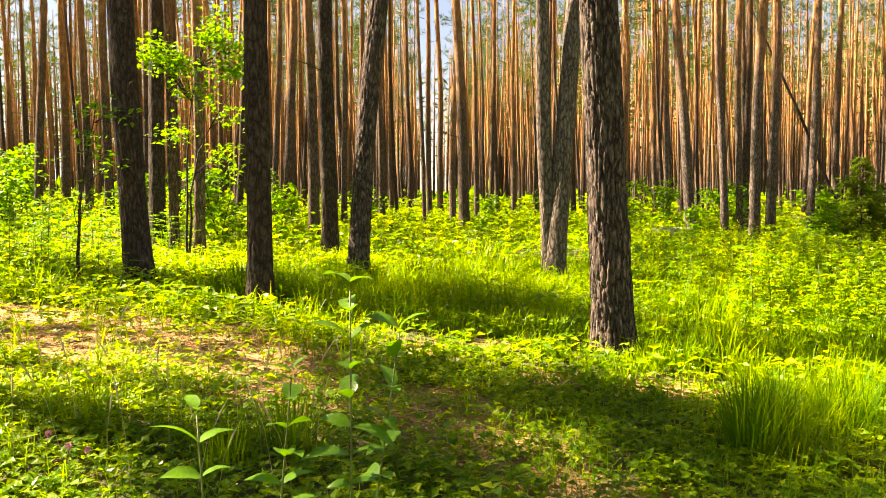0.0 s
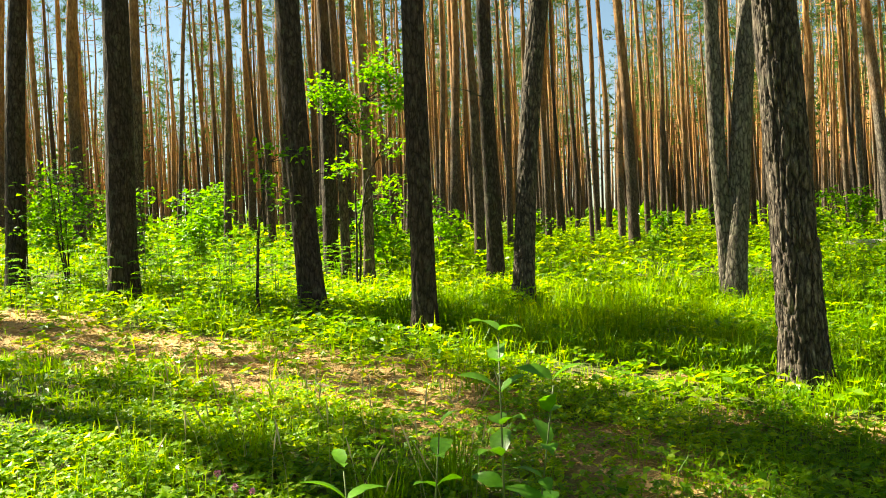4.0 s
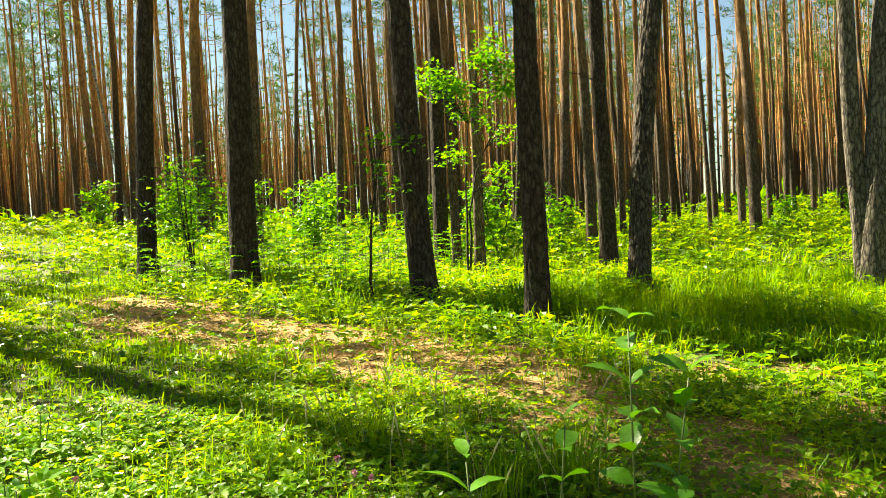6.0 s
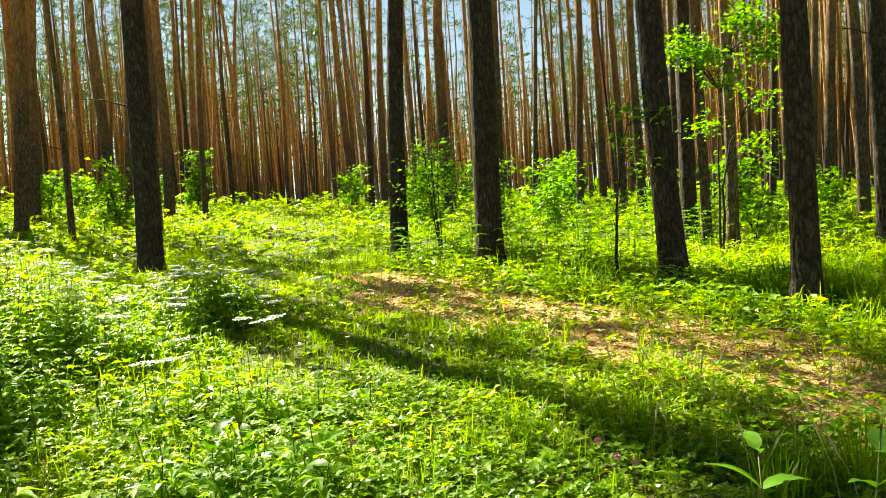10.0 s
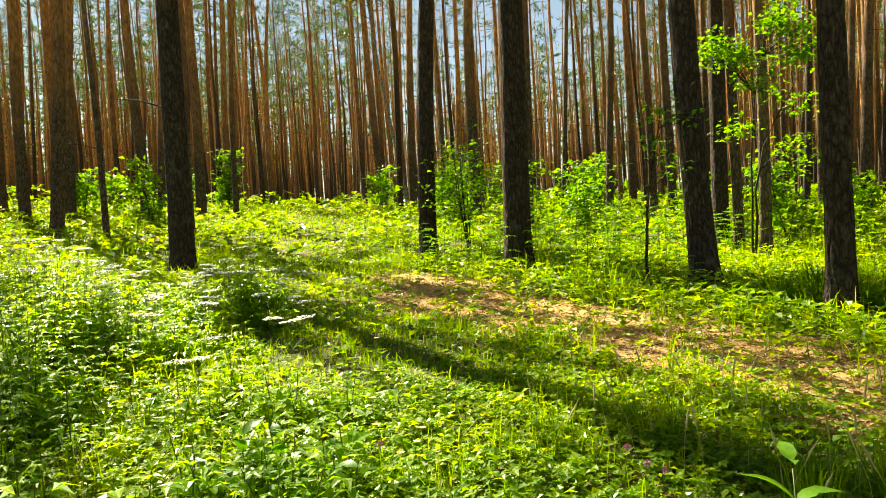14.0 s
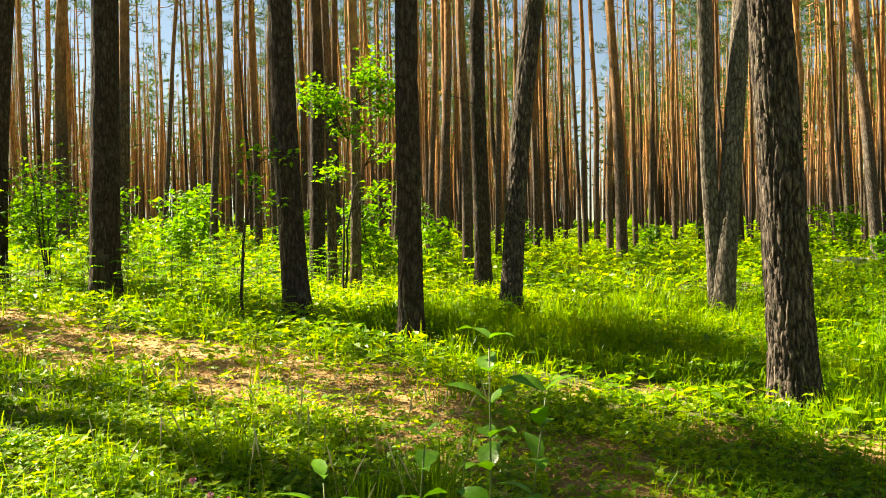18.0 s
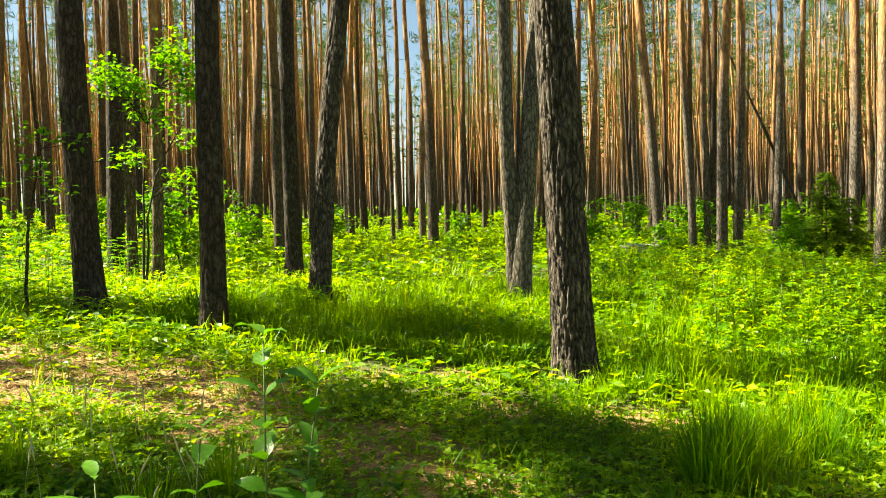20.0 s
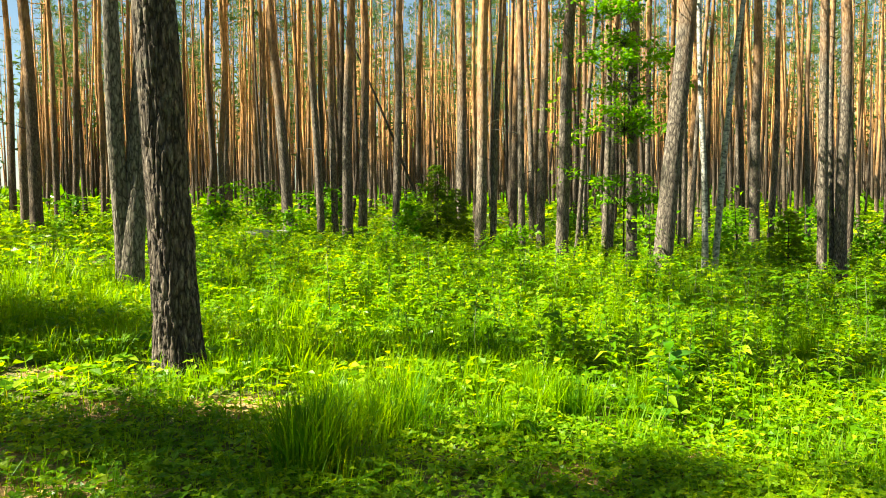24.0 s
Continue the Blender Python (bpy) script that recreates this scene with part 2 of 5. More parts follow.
MAT_LITTER = plain_material("pine_litter", [(0.2, (0.20, 0.085, 0.02)), (0.5, (0.50, 0.29, 0.08)), (0.8, (0.70, 0.50, 0.20))], 0.8)
MAT_STEM = plain_material("green_stem", [(0.2, (0.05, 0.08, 0.02)), (0.8, (0.12, 0.15, 0.04))], 0.6)
MAT_LOG = plain_material("weathered_wood", [(0.2, (0.22, 0.19, 0.15)), (0.5, (0.42, 0.38, 0.32)), (0.8, (0.62, 0.58, 0.5))], 0.85, 12.0)
MAT_PINK = plain_material("clover_petals", [(0.2, (0.55, 0.16, 0.30)), (0.8, (0.75, 0.35, 0.5))], 0.6)
MAT_ORANGE = plain_material("orange_petals", [(0.2, (0.75, 0.28, 0.04)), (0.8, (0.85, 0.5, 0.12))], 0.6)
MAT_WHITE = plain_material("umbel_petals", [(0.2, (0.62, 0.64, 0.58)), (0.8, (0.82, 0.82, 0.78))], 0.6)
MAT_STRAW = plain_material("dry_grass", [(0.2, (0.36, 0.30, 0.14)), (0.8, (0.6, 0.5, 0.26))], 0.6)


# ---- small tools ----
RNG = np.random.default_rng(7)


def mesh_from(name, verts, faces, mat, smooth=False):
    """A mesh from arrays: verts (n, 3) and a list of index arrays (m, 3) or (m, 4)."""
    me = bpy.data.meshes.new(name)
    verts = np.asarray(verts, np.float32)
    faces = [np.asarray(f, np.int32) for f in faces if len(f)]
    me.vertices.add(len(verts))
    me.vertices.foreach_set("co", verts.ravel())
    idx = np.concatenate([f.ravel() for f in faces])
    count = np.concatenate([np.full(len(f), f.shape[1], np.int32) for f in faces])
    me.loops.add(len(idx))
    me.loops.foreach_set("vertex_index", idx)
    me.polygons.add(len(count))
    me.polygons.foreach_set("loop_start", np.concatenate([[0], np.cumsum(count)[:-1]]).astype(np.int32))
    me.polygons.foreach_set("use_smooth", np.full(len(count), smooth, bool))
    me.materials.append(mat)
    me.update(calc_edges=True)
    me.validate()
    return me


def part(name, me, parent, label=""):
    """Links a mesh as one part under a thing or a part."""
    ob = new(name, me)
    ob.parent = parent
    return tagged(ob, label)


def thing(name, x, y, z, label, category, group="", kind="", turn=0.0):
    ob = new(name)
    ob.empty_display_size = 0.2
    ob.matrix_basis = pose(x, y, z, 0, 0, turn)
    return tagged(ob, label, category, group, kind)


def hash2(i, j, seed):
    h = (i * 374761393 + j * 668265263 + int(seed * 97) * 144665) & 0x7FFFFFFF
    h = ((h ^ (h >> 13)) * 1274126177) & 0x7FFFFFFF
    return ((h ^ (h >> 16)) & 0xFFFF) / 65535.0


def value_noise(x, y, seed=0):
    x, y = np.asarray(x, float), np.asarray(y, float)
    i, j = np.floor(x).astype(np.int64), np.floor(y).astype(np.int64)
    u, v = x - i, y - j
    u, v = u * u * (3 - 2 * u), v * v * (3 - 2 * v)
    a, b = hash2(i, j, seed), hash2(i + 1, j, seed)
    c, d = hash2(i, j + 1, seed), hash2(i + 1, j + 1, seed)
    return (a * (1 - u) + b * u) * (1 - v) + (c * (1 - u) + d * u) * v


def fbm(x, y, seed=0, octaves=3):
    s, a = 0.0, 0.5
    for k in range(octaves):
        s = s + a * value_noise(np.asarray(x) * 2**k + 17.3 * k, np.asarray(y) * 2**k - 9.1 * k, seed + k)
        a *= 0.5
    return s / (1 - 0.5**octaves)


def step(a, b, x):
    t = np.clip((np.asarray(x, float) - a) / (b - a), 0, 1)
    return t * t * (3 - 2 * t)


def ground_z(x, y):
    """Height of the forest floor: a slope that climbs ahead and to the west, with small bumps."""
    x, y = np.asarray(x, float), np.asarray(y, float)
    r = np.hypot(x, y)
    k = np.minimum(1.0, 42.0 / np.maximum(r, 1e-6))
    u, v = x * k, y * k
    z = -0.0703 * u + 0.0481 * v + 0.000735 * u * u + 0.001067 * u * v - 0.000298 * v * v
    z = z + 0.012 * np.clip(r - 42.0, 0, 120)
    return z - 0.08 + 0.10 * (fbm(x * 0.45, y * 0.45, 3) - 0.5) * step(2, 5, r) + 0.03 * (fbm(x * 2.1, y * 2.1, 5) - 0.5)


PATH = np.array([(1.9, 2.6), (1.0, 3.7), (0.35, 4.75), (-0.2, 5.55), (-0.8, 6.05), (-1.5, 6.35), (-2.0, 6.5), (-2.7, 6.75), (-3.4, 7.05), (-4.3, 7.4), (-5.6, 7.85), (-7.4, 9.0)])
TRACK = np.array([(-4.6, 5.0), (-7.0, 7.1), (-9.5, 9.3), (-13.7, 13.0), (-18.0, 16.9), (-22.6, 21.2), (-34.0, 32.0)])


def line_distance(line, x, y):
    x, y = np.asarray(x, float), np.asarray(y, float)
    best = np.full(x.shape, 1e9)
    for (ax, ay), (bx, by) in zip(line[:-1], line[1:]):
        dx, dy = bx - ax, by - ay
        t = np.clip(((x - ax) * dx + (y - ay) * dy) / (dx * dx + dy * dy), 0, 1)
        best = np.minimum(best, np.hypot(x - ax - t * dx, y - ay - t * dy))
    return best


BARE_SPOTS = ((0.95, 6.3, 0.45), (0.45, 4.95, 0.60), (0.1, 5.5, 0.5), (0.0, 7.3, 0.35), (0.75, 7.6, 0.3), (1.95, 6.2, 0.5), (2.1, 10.7, 0.45), (4.4, 5.0, 0.25), (4.55, 4.15, 0.3), (3.5, 4.15, 0.3), (8.6, 5.9, 0.65), (6.6, 21.0, 0.9), (6.2, 19.8, 0.7))


def bareness(x, y):
    """1 on trodden needle and sand, 0 under full plant cover."""
    x, y = np.asarray(x, float), np.asarray(y, float)
    d = line_distance(PATH, x, y) + 0.8 * (fbm(x * 1.1, y * 1.1, 11) - 0.5) + 1.0 * (fbm(x * 3.2, y * 3.2, 12) - 0.5)
    d = d - 0.34 * step(0.2, 1.2, -x)
    b = 0.92 * (1 - step(0.10, 0.90, d)) * (1 - 0.62 * step(-1.7, -0.2, x))
    for cx, cy, cr in BARE_SPOTS:
        b = np.maximum(b, 0.55 * (1 - step(0.4, 1.3, np.hypot(x - cx, y - cy) / cr + 0.6 * (fbm(x * 2.5, y * 2.5, 13) - 0.5))))
    return b


def tube(points, radii, seg=8, cap=True):
    """A tapered tube along points: verts and faces."""
    pts = np.asarray(points, float)
    rad = np.asarray(radii, float)
    n = len(pts)
    tan = np.gradient(pts, axis=0)
    tan /= np.linalg.norm(tan, axis=1, keepdims=True) + 1e-9
    ref = np.where(np.abs(tan[:, 2:3]) > 0.9, np.array([[1.0, 0, 0]]), np.array([[0, 0, 1.0]]))
    a = np.cross(tan, ref)
    a /= np.linalg.norm(a, axis=1, keepdims=True) + 1e-9
    b = np.cross(tan, a)
    th = np.linspace(0, 2 * np.pi, seg, endpoint=False)
    ring = pts[:, None] + rad[:, None, None] * (np.cos(th)[None, :, None] * a[:, None] + np.sin(th)[None, :, None] * b[:, None])
    v = ring.reshape(-1, 3)
    i = np.arange(n - 1)[:, None] * seg
    j = np.arange(seg)[None]
    k = (np.arange(seg) + 1)[None] % seg
    q = np.stack([i + j, i + k, i + seg + k, i + seg + j], -1).reshape(-1, 4)
    t = np.zeros((0, 3), int)
    if cap:
        v = np.vstack([v, pts[-1:]])
        e = (n - 1) * seg
        t = np.stack([e + np.arange(seg), e + (np.arange(seg) + 1) % seg, np.full(seg, len(v) - 1)], -1)
    return v, q, t


class Heap:
    """Collects verts and faces of many pieces for one mesh."""

    def __init__(self):
        self.v, self.q, self.t, self.n = [], [], [], 0

    def add(self, v, q=None, t=None):
        self.v.append(np.asarray(v, float))
        if q is not None and len(q):
            self.q.append(np.asarray(q) + self.n)
        if t is not None and len(t):
            self.t.append(np.asarray(t) + self.n)
        self.n += len(v)

    def mesh(self, name, mat, smooth=False):
        faces = []
        if self.q:
            faces.append(np.concatenate(self.q))
        if self.t:
            faces.append(np.concatenate(self.t))
        return mesh_from(name, np.concatenate(self.v), faces, mat, smooth)


def unit(a):
    return a / (np.linalg.norm(a, axis=-1, keepdims=True) + 1e-9)


def leaves(base, way, up, length, width, droop=0.15, fold=0.12):
    """Many folded leaf blades of two triangles pairs each: verts and triangles."""
    base, way, up = np.asarray(base, float), unit(np.asarray(way, float)), np.asarray(up, float)
    side = unit(np.cross(way, up))
    nrm = np.cross(side, way)
    length, width = np.asarray(length, float).reshape(-1, 1), np.asarray(width, float).reshape(-1, 1)
    mid = base + way * length * 0.42 + nrm * length * droop * 0.4
    tip = base + way * length - nrm * length * droop * 0.6
    lf = mid + side * width * 0.5 + nrm * width * fold
    rt = mid - side * width * 0.5 + nrm * width * fold
    v = np.stack([base, rt, mid, lf, tip], 1).reshape(-1, 3)
    o = (np.arange(len(base)) * 5)[:, None]
    t = np.concatenate([o + np.array([[0, 1, 2]]), o + np.array([[0, 2, 3]]), o + np.array([[1, 4, 2]]), o + np.array([[2, 4, 3]])])
    return v, t


def flat_leaves(base, way, up, length, width, fold=0.15):
    """Cheap leaves: two triangles folded at the midrib."""
    base, way, up = np.asarray(base, float), unit(np.asarray(way, float)), np.asarray(up, float)
    side = unit(np.cross(way, up))
    nrm = np.cross(side, way)
    length, width = np.asarray(length, float).reshape(-1, 1), np.asarray(width, float).reshape(-1, 1)
    mid = base + way * length * 0.45
    tip = base + way * length - nrm * length * 0.1
    v = np.stack([base, mid - side * width * 0.5 + nrm * width * fold, tip, mid + side * width * 0.5 + nrm * width * fold], 1).reshape(-1, 3)
    o = (np.arange(len(base)) * 4)[:, None]
    return v, np.concatenate([o + np.array([[0, 1, 2]]), o + np.array([[0, 2, 3]])])


def blades(base, yaw, height, width, bend):
    """Grass blades, tapered and bent: verts and faces."""
    n = len(base)
    out = np.stack([np.cos(yaw), np.sin(yaw), np.zeros(n)], 1)
    side = np.stack([-np.sin(yaw), np.cos(yaw), np.zeros(n)], 1)
    vs = []
    for f, w in ((0.0, 0.8), (0.4, 1.0), (0.75, 0.7)):
        c = base + out * (height * bend * f * f)[:, None]
        c[:, 2] += height * f * (1 - 0.35 * bend * f)
        vs += [c - side * (width * w * 0.5)[:, None], c + side * (width * w * 0.5)[:, None]]
    c = base + out * (height * bend)[:, None]
    c[:, 2] += height * (1 - 0.45 * bend)
    vs.append(c)
    v = np.stack(vs, 1).reshape(-1, 3)
    o = (np.arange(n) * 7)[:, None]
    q = np.concatenate([o + np.array([[0, 1, 3, 2]]), o + np.array([[2, 3, 5, 4]])])
    return v, q, o + np.array([[4, 5, 6]])


def sector_points(count, r0, r1, a0=-66.0, a1=78.0, power=1.0):
    """Random points of the floor between two distances, ahead of the walk."""
    r = np.sqrt(RNG.random(count) * (r1**2 - r0**2) + r0**2) if power == 1.0 else r0 + (r1 - r0) * RNG.random(count) ** power
    a = np.radians(a0 + (a1 - a0) * RNG.random(count))
    return -r * np.sin(a), r * np.cos(a)


# ---- ground ----
def build_ground():
    s = np.linspace(-1, 1, 361)
    c = np.sinh(s * 5.2) / np.sinh(5.2) * 500.0
    gx, gy = np.meshgrid(c, c + 4.0, indexing="ij")
    z = ground_z(gx, gy)
    v = np.stack([gx, gy, z], -1).reshape(-1, 3)
    n = len(c)
    i, j = np.meshgrid(np.arange(n - 1), np.arange(n - 1), indexing="ij")
    q = np.stack([i * n + j, (i + 1) * n + j, (i + 1) * n + j + 1, i * n + j + 1], -1).reshape(-1, 4)
    me = mesh_from("ground", v, [q], MAT_GROUND, True)
    at = me.attributes.new("bare", "FLOAT", "POINT")
    at.data.foreach_set("value", bareness(gx, gy).ravel().astype(np.float32))
    return tagged(new("ground", me), "sloping forest floor with a bare sandy needle path", "ground", kind="structure")


build_ground()


# ---- pines ----
def plate_relief(u, z, around, seed):
    """Bark plates over the unrolled trunk: 0 in the cracks, 1 on the plates. u in 0..1 round the trunk."""
    cu, cz = around, 0.40
    gu, gz = u * cu, z / cz
    gu = gu + 0.35 * (value_noise(u * 9 + 3, z * 5, seed) - 0.5)
    iu, iz = np.floor(gu).astype(np.int64), np.floor(gz).astype(np.int64)
    f1, f2 = np.full(u.shape, 9.0), np.full(u.shape, 9.0)
    lift = np.zeros(u.shape)
    for du in (-1, 0, 1):
        for dz in (-1, 0, 1):
            a, b = np.mod(iu + du, cu), iz + dz
            px, pz = iu + du + hash2(a, b, seed), b + hash2(a, b, seed + 9)
            d = np.hypot(gu - px, (gz - pz) * 0.75)
            near = d < f1
            f2 = np.where(near, f1, np.minimum(f2, d))
            lift = np.where(near, hash2(a, b, seed + 23), lift)
            f1 = np.where(near, d, f1)
    return step(0.02, 0.24, f2 - f1) * (0.65 + 0.35 * lift)


def trunk_mesh(name, height, dia, lean, seed, seg=14, rings=34, relief=0.0, wobble=0.03, mat=None, kink=None, flare=0.35):
    """A leaning, tapering trunk. Rings lie closer together low down."""
    zs = height * np.linspace(0, 1, rings) ** (1.7 if not relief else 2.6)
    zs[0] = -0.25
    th = np.linspace(0, 2 * np.pi, seg, endpoint=False)
    zz, tt = np.meshgrid(zs, th, indexing="ij")
    r = dia * 0.5 * (1 + flare * np.exp(-np.maximum(zz, 0) / 0.22)) * (1.04 - 0.78 * np.clip(zz, 0, None) / height)
    lob = 1 + 0.05 * np.sin(3 * tt + seed) + 0.10 * np.exp(-np.maximum(zz, 0) / 0.2) * np.sin(5 * tt + seed * 1.7)
    r = r * lob * (1 + 0.05 * (value_noise(zz * 1.1 + seed, tt * 0.0 + 2.2, 4) - 0.5))
    if relief:
        fade = 1 - step(5.0, 9.0, zz)
        pl = plate_relief(tt / (2 * np.pi), zz, max(10, int(dia * 66)), seed)
        rough = fbm(tt * dia * 30, zz * 40, seed, 3) - 0.5
        r = r + relief * fade * (pl - 0.6) + relief * 0.35 * fade * rough
    wx = wobble * (np.sin(zz * 0.55 + seed) - math.sin(seed)) * np.clip(zz, 0, 6) / 3
    wy = wobble * (np.sin(zz * 0.47 + seed * 2.1) - math.sin(seed * 2.1)) * np.clip(zz, 0, 6) / 3
    x = r * np.cos(tt) + lean[0] * zz + wx
    y = r * np.sin(tt) + lean[1] * zz + wy
    if kink:
        kx, ky, k0, k1 = kink
        s = step(k0, k1, zz)
        x, y = x + kx * s, y + ky * s
    v = np.stack([x, y, zz], -1).reshape(-1, 3)
    i = np.arange(rings - 1)[:, None] * seg
    j, k = np.arange(seg)[None], (np.arange(seg)[None] + 1) % seg
    q = np.stack([i + j, i + k, i + seg + k, i + seg + j], -1).reshape(-1, 4)
    v = np.vstack([v, [[lean[0] * height, lean[1] * height, height + 0.1]]])
    e = (rings - 1) * seg
    t = np.stack([e + np.arange(seg), e + (np.arange(seg) + 1) % seg, np.full(seg, len(v) - 1)], -1)
    return mesh_from(name, v, [q, t], mat or MAT_BARK, True)


def crown_pieces(seed, length=7.0, limbs=15, tufts=7, spikes=11, size=0.30, reach=1.7, slim=0.24, sides=5):
    """Limbs and needle tufts of a pine crown whose foot is at z = 0."""
    g = np.random.default_rng(seed)
    wood, green = Heap(), Heap()
    for k in range(limbs):
        f = (k + g.random()) / limbs
        z0 = length * (0.02 + 0.93 * f)
        a = g.random() * 2 * np.pi
        span = reach * (0.45 + 0.55 * math.sin(math.pi * min(1, 0.25 + 0.75 * f))) * (0.7 + 0.5 * g.random())
        rise = span * (0.15 + 0.5 * f)
        tt = np.linspace(0, 1, sides)
        pts = np.stack([np.cos(a) * span * tt, np.sin(a) * span * tt, z0 + rise * tt**1.5 - 0.12 * np.sin(tt * 3)], 1)
        wood.add(*tube(pts, 0.035 * (1 - 0.8 * tt) * (1.2 - 0.7 * f), sides))
        for _ in range(tufts):
            s = 0.40 + 0.60 * g.random()
            c = np.array([np.cos(a) * span * s, np.sin(a) * span * s, z0 + rise * s**1.5]) + g.normal(0, 0.16, 3)
            d = unit(g.normal(0, 1, (spikes, 3)) + [0, 0, 0.5])
            b = c + d * 0.10 * g.random((spikes, 1)) * [1.6, 1.6, 0.8]
            v, t = flat_leaves(b, d, g.normal(0, 1, (spikes, 3)), size * (0.7 + 0.6 * g.random(spikes)), np.full(spikes, size * slim))
            green.add(v, None, t)
    return wood, green


CROWNS = []
for k in range(4):
    w, g = crown_pieces(40 + k, limbs=14, tufts=3, spikes=26)
    CROWNS.append((w.mesh("crown_limbs", MAT_BARK, True), g.mesh("crown_needles", MAT_NEEDLE)))


def stub_mesh(length, radius):
    v, q, t = tube([(0, 0, 0), (length * 0.5, 0, 0.03), (length, 0, -0.02)], [radius, radius * 0.7, radius * 0.3], 5)
    return mesh_from("dead_branch", v, [q, t], MAT_TWIG, True)


STUBS = [stub_mesh(0.18, 0.012), stub_mesh(0.4, 0.012), stub_mesh(0.75, 0.014)]
TREE_SPOTS = []


def pine(x, y, dia, lx, ly, seg=14, rings=34, relief=0.0, wobble=0.03, crown=1, crown_size=1.0, stubs=2, kink=None, rise=0.0, spread=1.0, label="tall straight pine trunk with grey-brown bark, orange higher up"):
    k = len(TREE_SPOTS)
    TREE_SPOTS.append((x, y, dia))
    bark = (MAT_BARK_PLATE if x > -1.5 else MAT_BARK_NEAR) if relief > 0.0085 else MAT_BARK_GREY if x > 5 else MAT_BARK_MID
    height = 17.5 + 14 * min(dia, 0.34) + 2.5 * hash2(k, 3, 1) + rise
    root = thing("pine_tree", x, y, float(ground_z(x, y)), label, "pine tree", "forest pines")
    part("trunk", trunk_mesh("trunk", height, dia, (lx, ly), k * 1.37 + 0.4, seg, rings, relief, wobble, bark, kink), root)
    foot = height - 7.2 * crown_size
    for c in range(crown):
        wood, green = CROWNS[(k + c) % 4]
        m = pose(lx * foot, ly * foot, foot + 0.9 * (c % 4) * crown_size, 0, 0, 360 * hash2(k, 7 + c, 2)) @ Matrix.Diagonal((crown_size * spread, crown_size * spread, crown_size, 1))
        ob = part("limbs", wood, root, "upper limbs with thin orange bark")
        ob.matrix_basis = m
        ob = part("crown", green, root, "loose crown of green needle tufts")
        ob.matrix_basis = m
    for s in range(stubs):
        z = 1.6 + 6.5 * hash2(k, 20 + s, 3)
        a = 360 * hash2(k, 30 + s, 3)
        r = dia * 0.45 * (1 - 0.78 * z / height)
        ob = part("dead_branch", STUBS[int(hash2(k, 40 + s, 5) * 2.99)], root, "short dead branch stub")
        ob.matrix_basis = pose(lx * z + r * math.cos(radians(a)), ly * z + r * math.sin(radians(a)), z, 0, -12, a)
    return root


# Some western crowns, out of view, are stacked or shrunk to steer floor shade.
pine(-19.70, 9.79, 0.33, 0.070, 0.052, crown=3, crown_size=0.85)
pine(-23.27, 11.94, 0.33, 0.052, 0.038, crown_size=0.25)
pine(-10.80, 7.39, 0.36, 0.003, 0.002, seg=56, rings=200, relief=0.012, stubs=4, label="dark pine behind tall herbs with short branch stubs")
pine(-23.60, 10.80, 0.33, 0.010, 0.000, crown_size=0.45)
pine(-28.60, 12.30, 0.34, -0.010, 0.000, crown_size=0.2)
pine(-22.51, 14.00, 0.33, -0.018, -0.013, crown_size=0.85)
pine(-26.23, 16.91, 0.33, 0.044, 0.032)
pine(-32.29, 24.41, 0.33, 0.024, 0.018)
pine(-41.33, 33.67, 0.33, 0.078, 0.057)
pine(-22.32, 15.82, 0.33, 0.020, 0.015, crown_size=0.7)
pine(-22.42, 24.79, 0.33, -0.036, -0.026)
pine(-21.40, 25.53, 0.33, 0.035, 0.026)
pine(-8.95, 11.10, 0.30, 0.029, 0.021, seg=56, rings=200, relief=0.011, label="dark pine trunk among shrubs at the path edge")
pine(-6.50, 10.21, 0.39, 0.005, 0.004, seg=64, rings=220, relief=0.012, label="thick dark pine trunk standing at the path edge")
pine(-9.45, 15.27, 0.23, 0.033, 0.024, crown_size=0.5)
pine(-11.26, 20.04, 0.13, 0.068, 0.050)
pine(-28.86, 50.65, 0.33, 0.010, 0.007)
pine(-10.51, 21.51, 0.22, 0.023, 0.017)
pine(-14.05, 30.89, 0.33, 0.014, 0.010)
pine(-10.56, 24.82, 0.26, -0.001, -0.001)
pine(-9.20, 23.03, 0.27, 0.006, 0.004)
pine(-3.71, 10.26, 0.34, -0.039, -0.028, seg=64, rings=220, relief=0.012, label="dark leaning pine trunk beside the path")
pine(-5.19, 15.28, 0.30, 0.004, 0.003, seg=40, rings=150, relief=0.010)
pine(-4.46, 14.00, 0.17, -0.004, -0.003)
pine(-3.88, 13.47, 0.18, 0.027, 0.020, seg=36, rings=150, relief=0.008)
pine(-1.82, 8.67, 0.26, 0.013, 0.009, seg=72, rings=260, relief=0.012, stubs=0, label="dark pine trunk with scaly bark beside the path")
pine(-4.21, 23.80, 0.28, 0.027, 0.020)
pine(-10.26, 64.22, 0.33, 0.018, 0.013)
pine(-2.72, 18.90, 0.26, 0.006, 0.005)
pine(-13.56, 19.05, 0.33, 0.026, 0.019)
pine(-34.19, 15.39, 0.33, 0.035, 0.027)
pine(-4.61, 23.74, 0.19, 0.034, 0.009)
pine(-4.24, 24.41, 0.26, 0.020, 0.005)
pine(-2.73, 18.92, 0.19, 0.014, 0.004)
pine(-1.84, 14.98, 0.30, 0.002, 0.001, seg=48, rings=180, relief=0.012)
pine(-1.02, 11.61, 0.30, 0.068, 0.018, seg=72, rings=260, relief=0.014, wobble=0.06, label="crooked pine with one sunlit pale bark side")
pine(-2.59, 24.45, 0.19, 0.007, 0.002)
pine(-1.64, 28.04, 0.23, 0.003, 0.001)
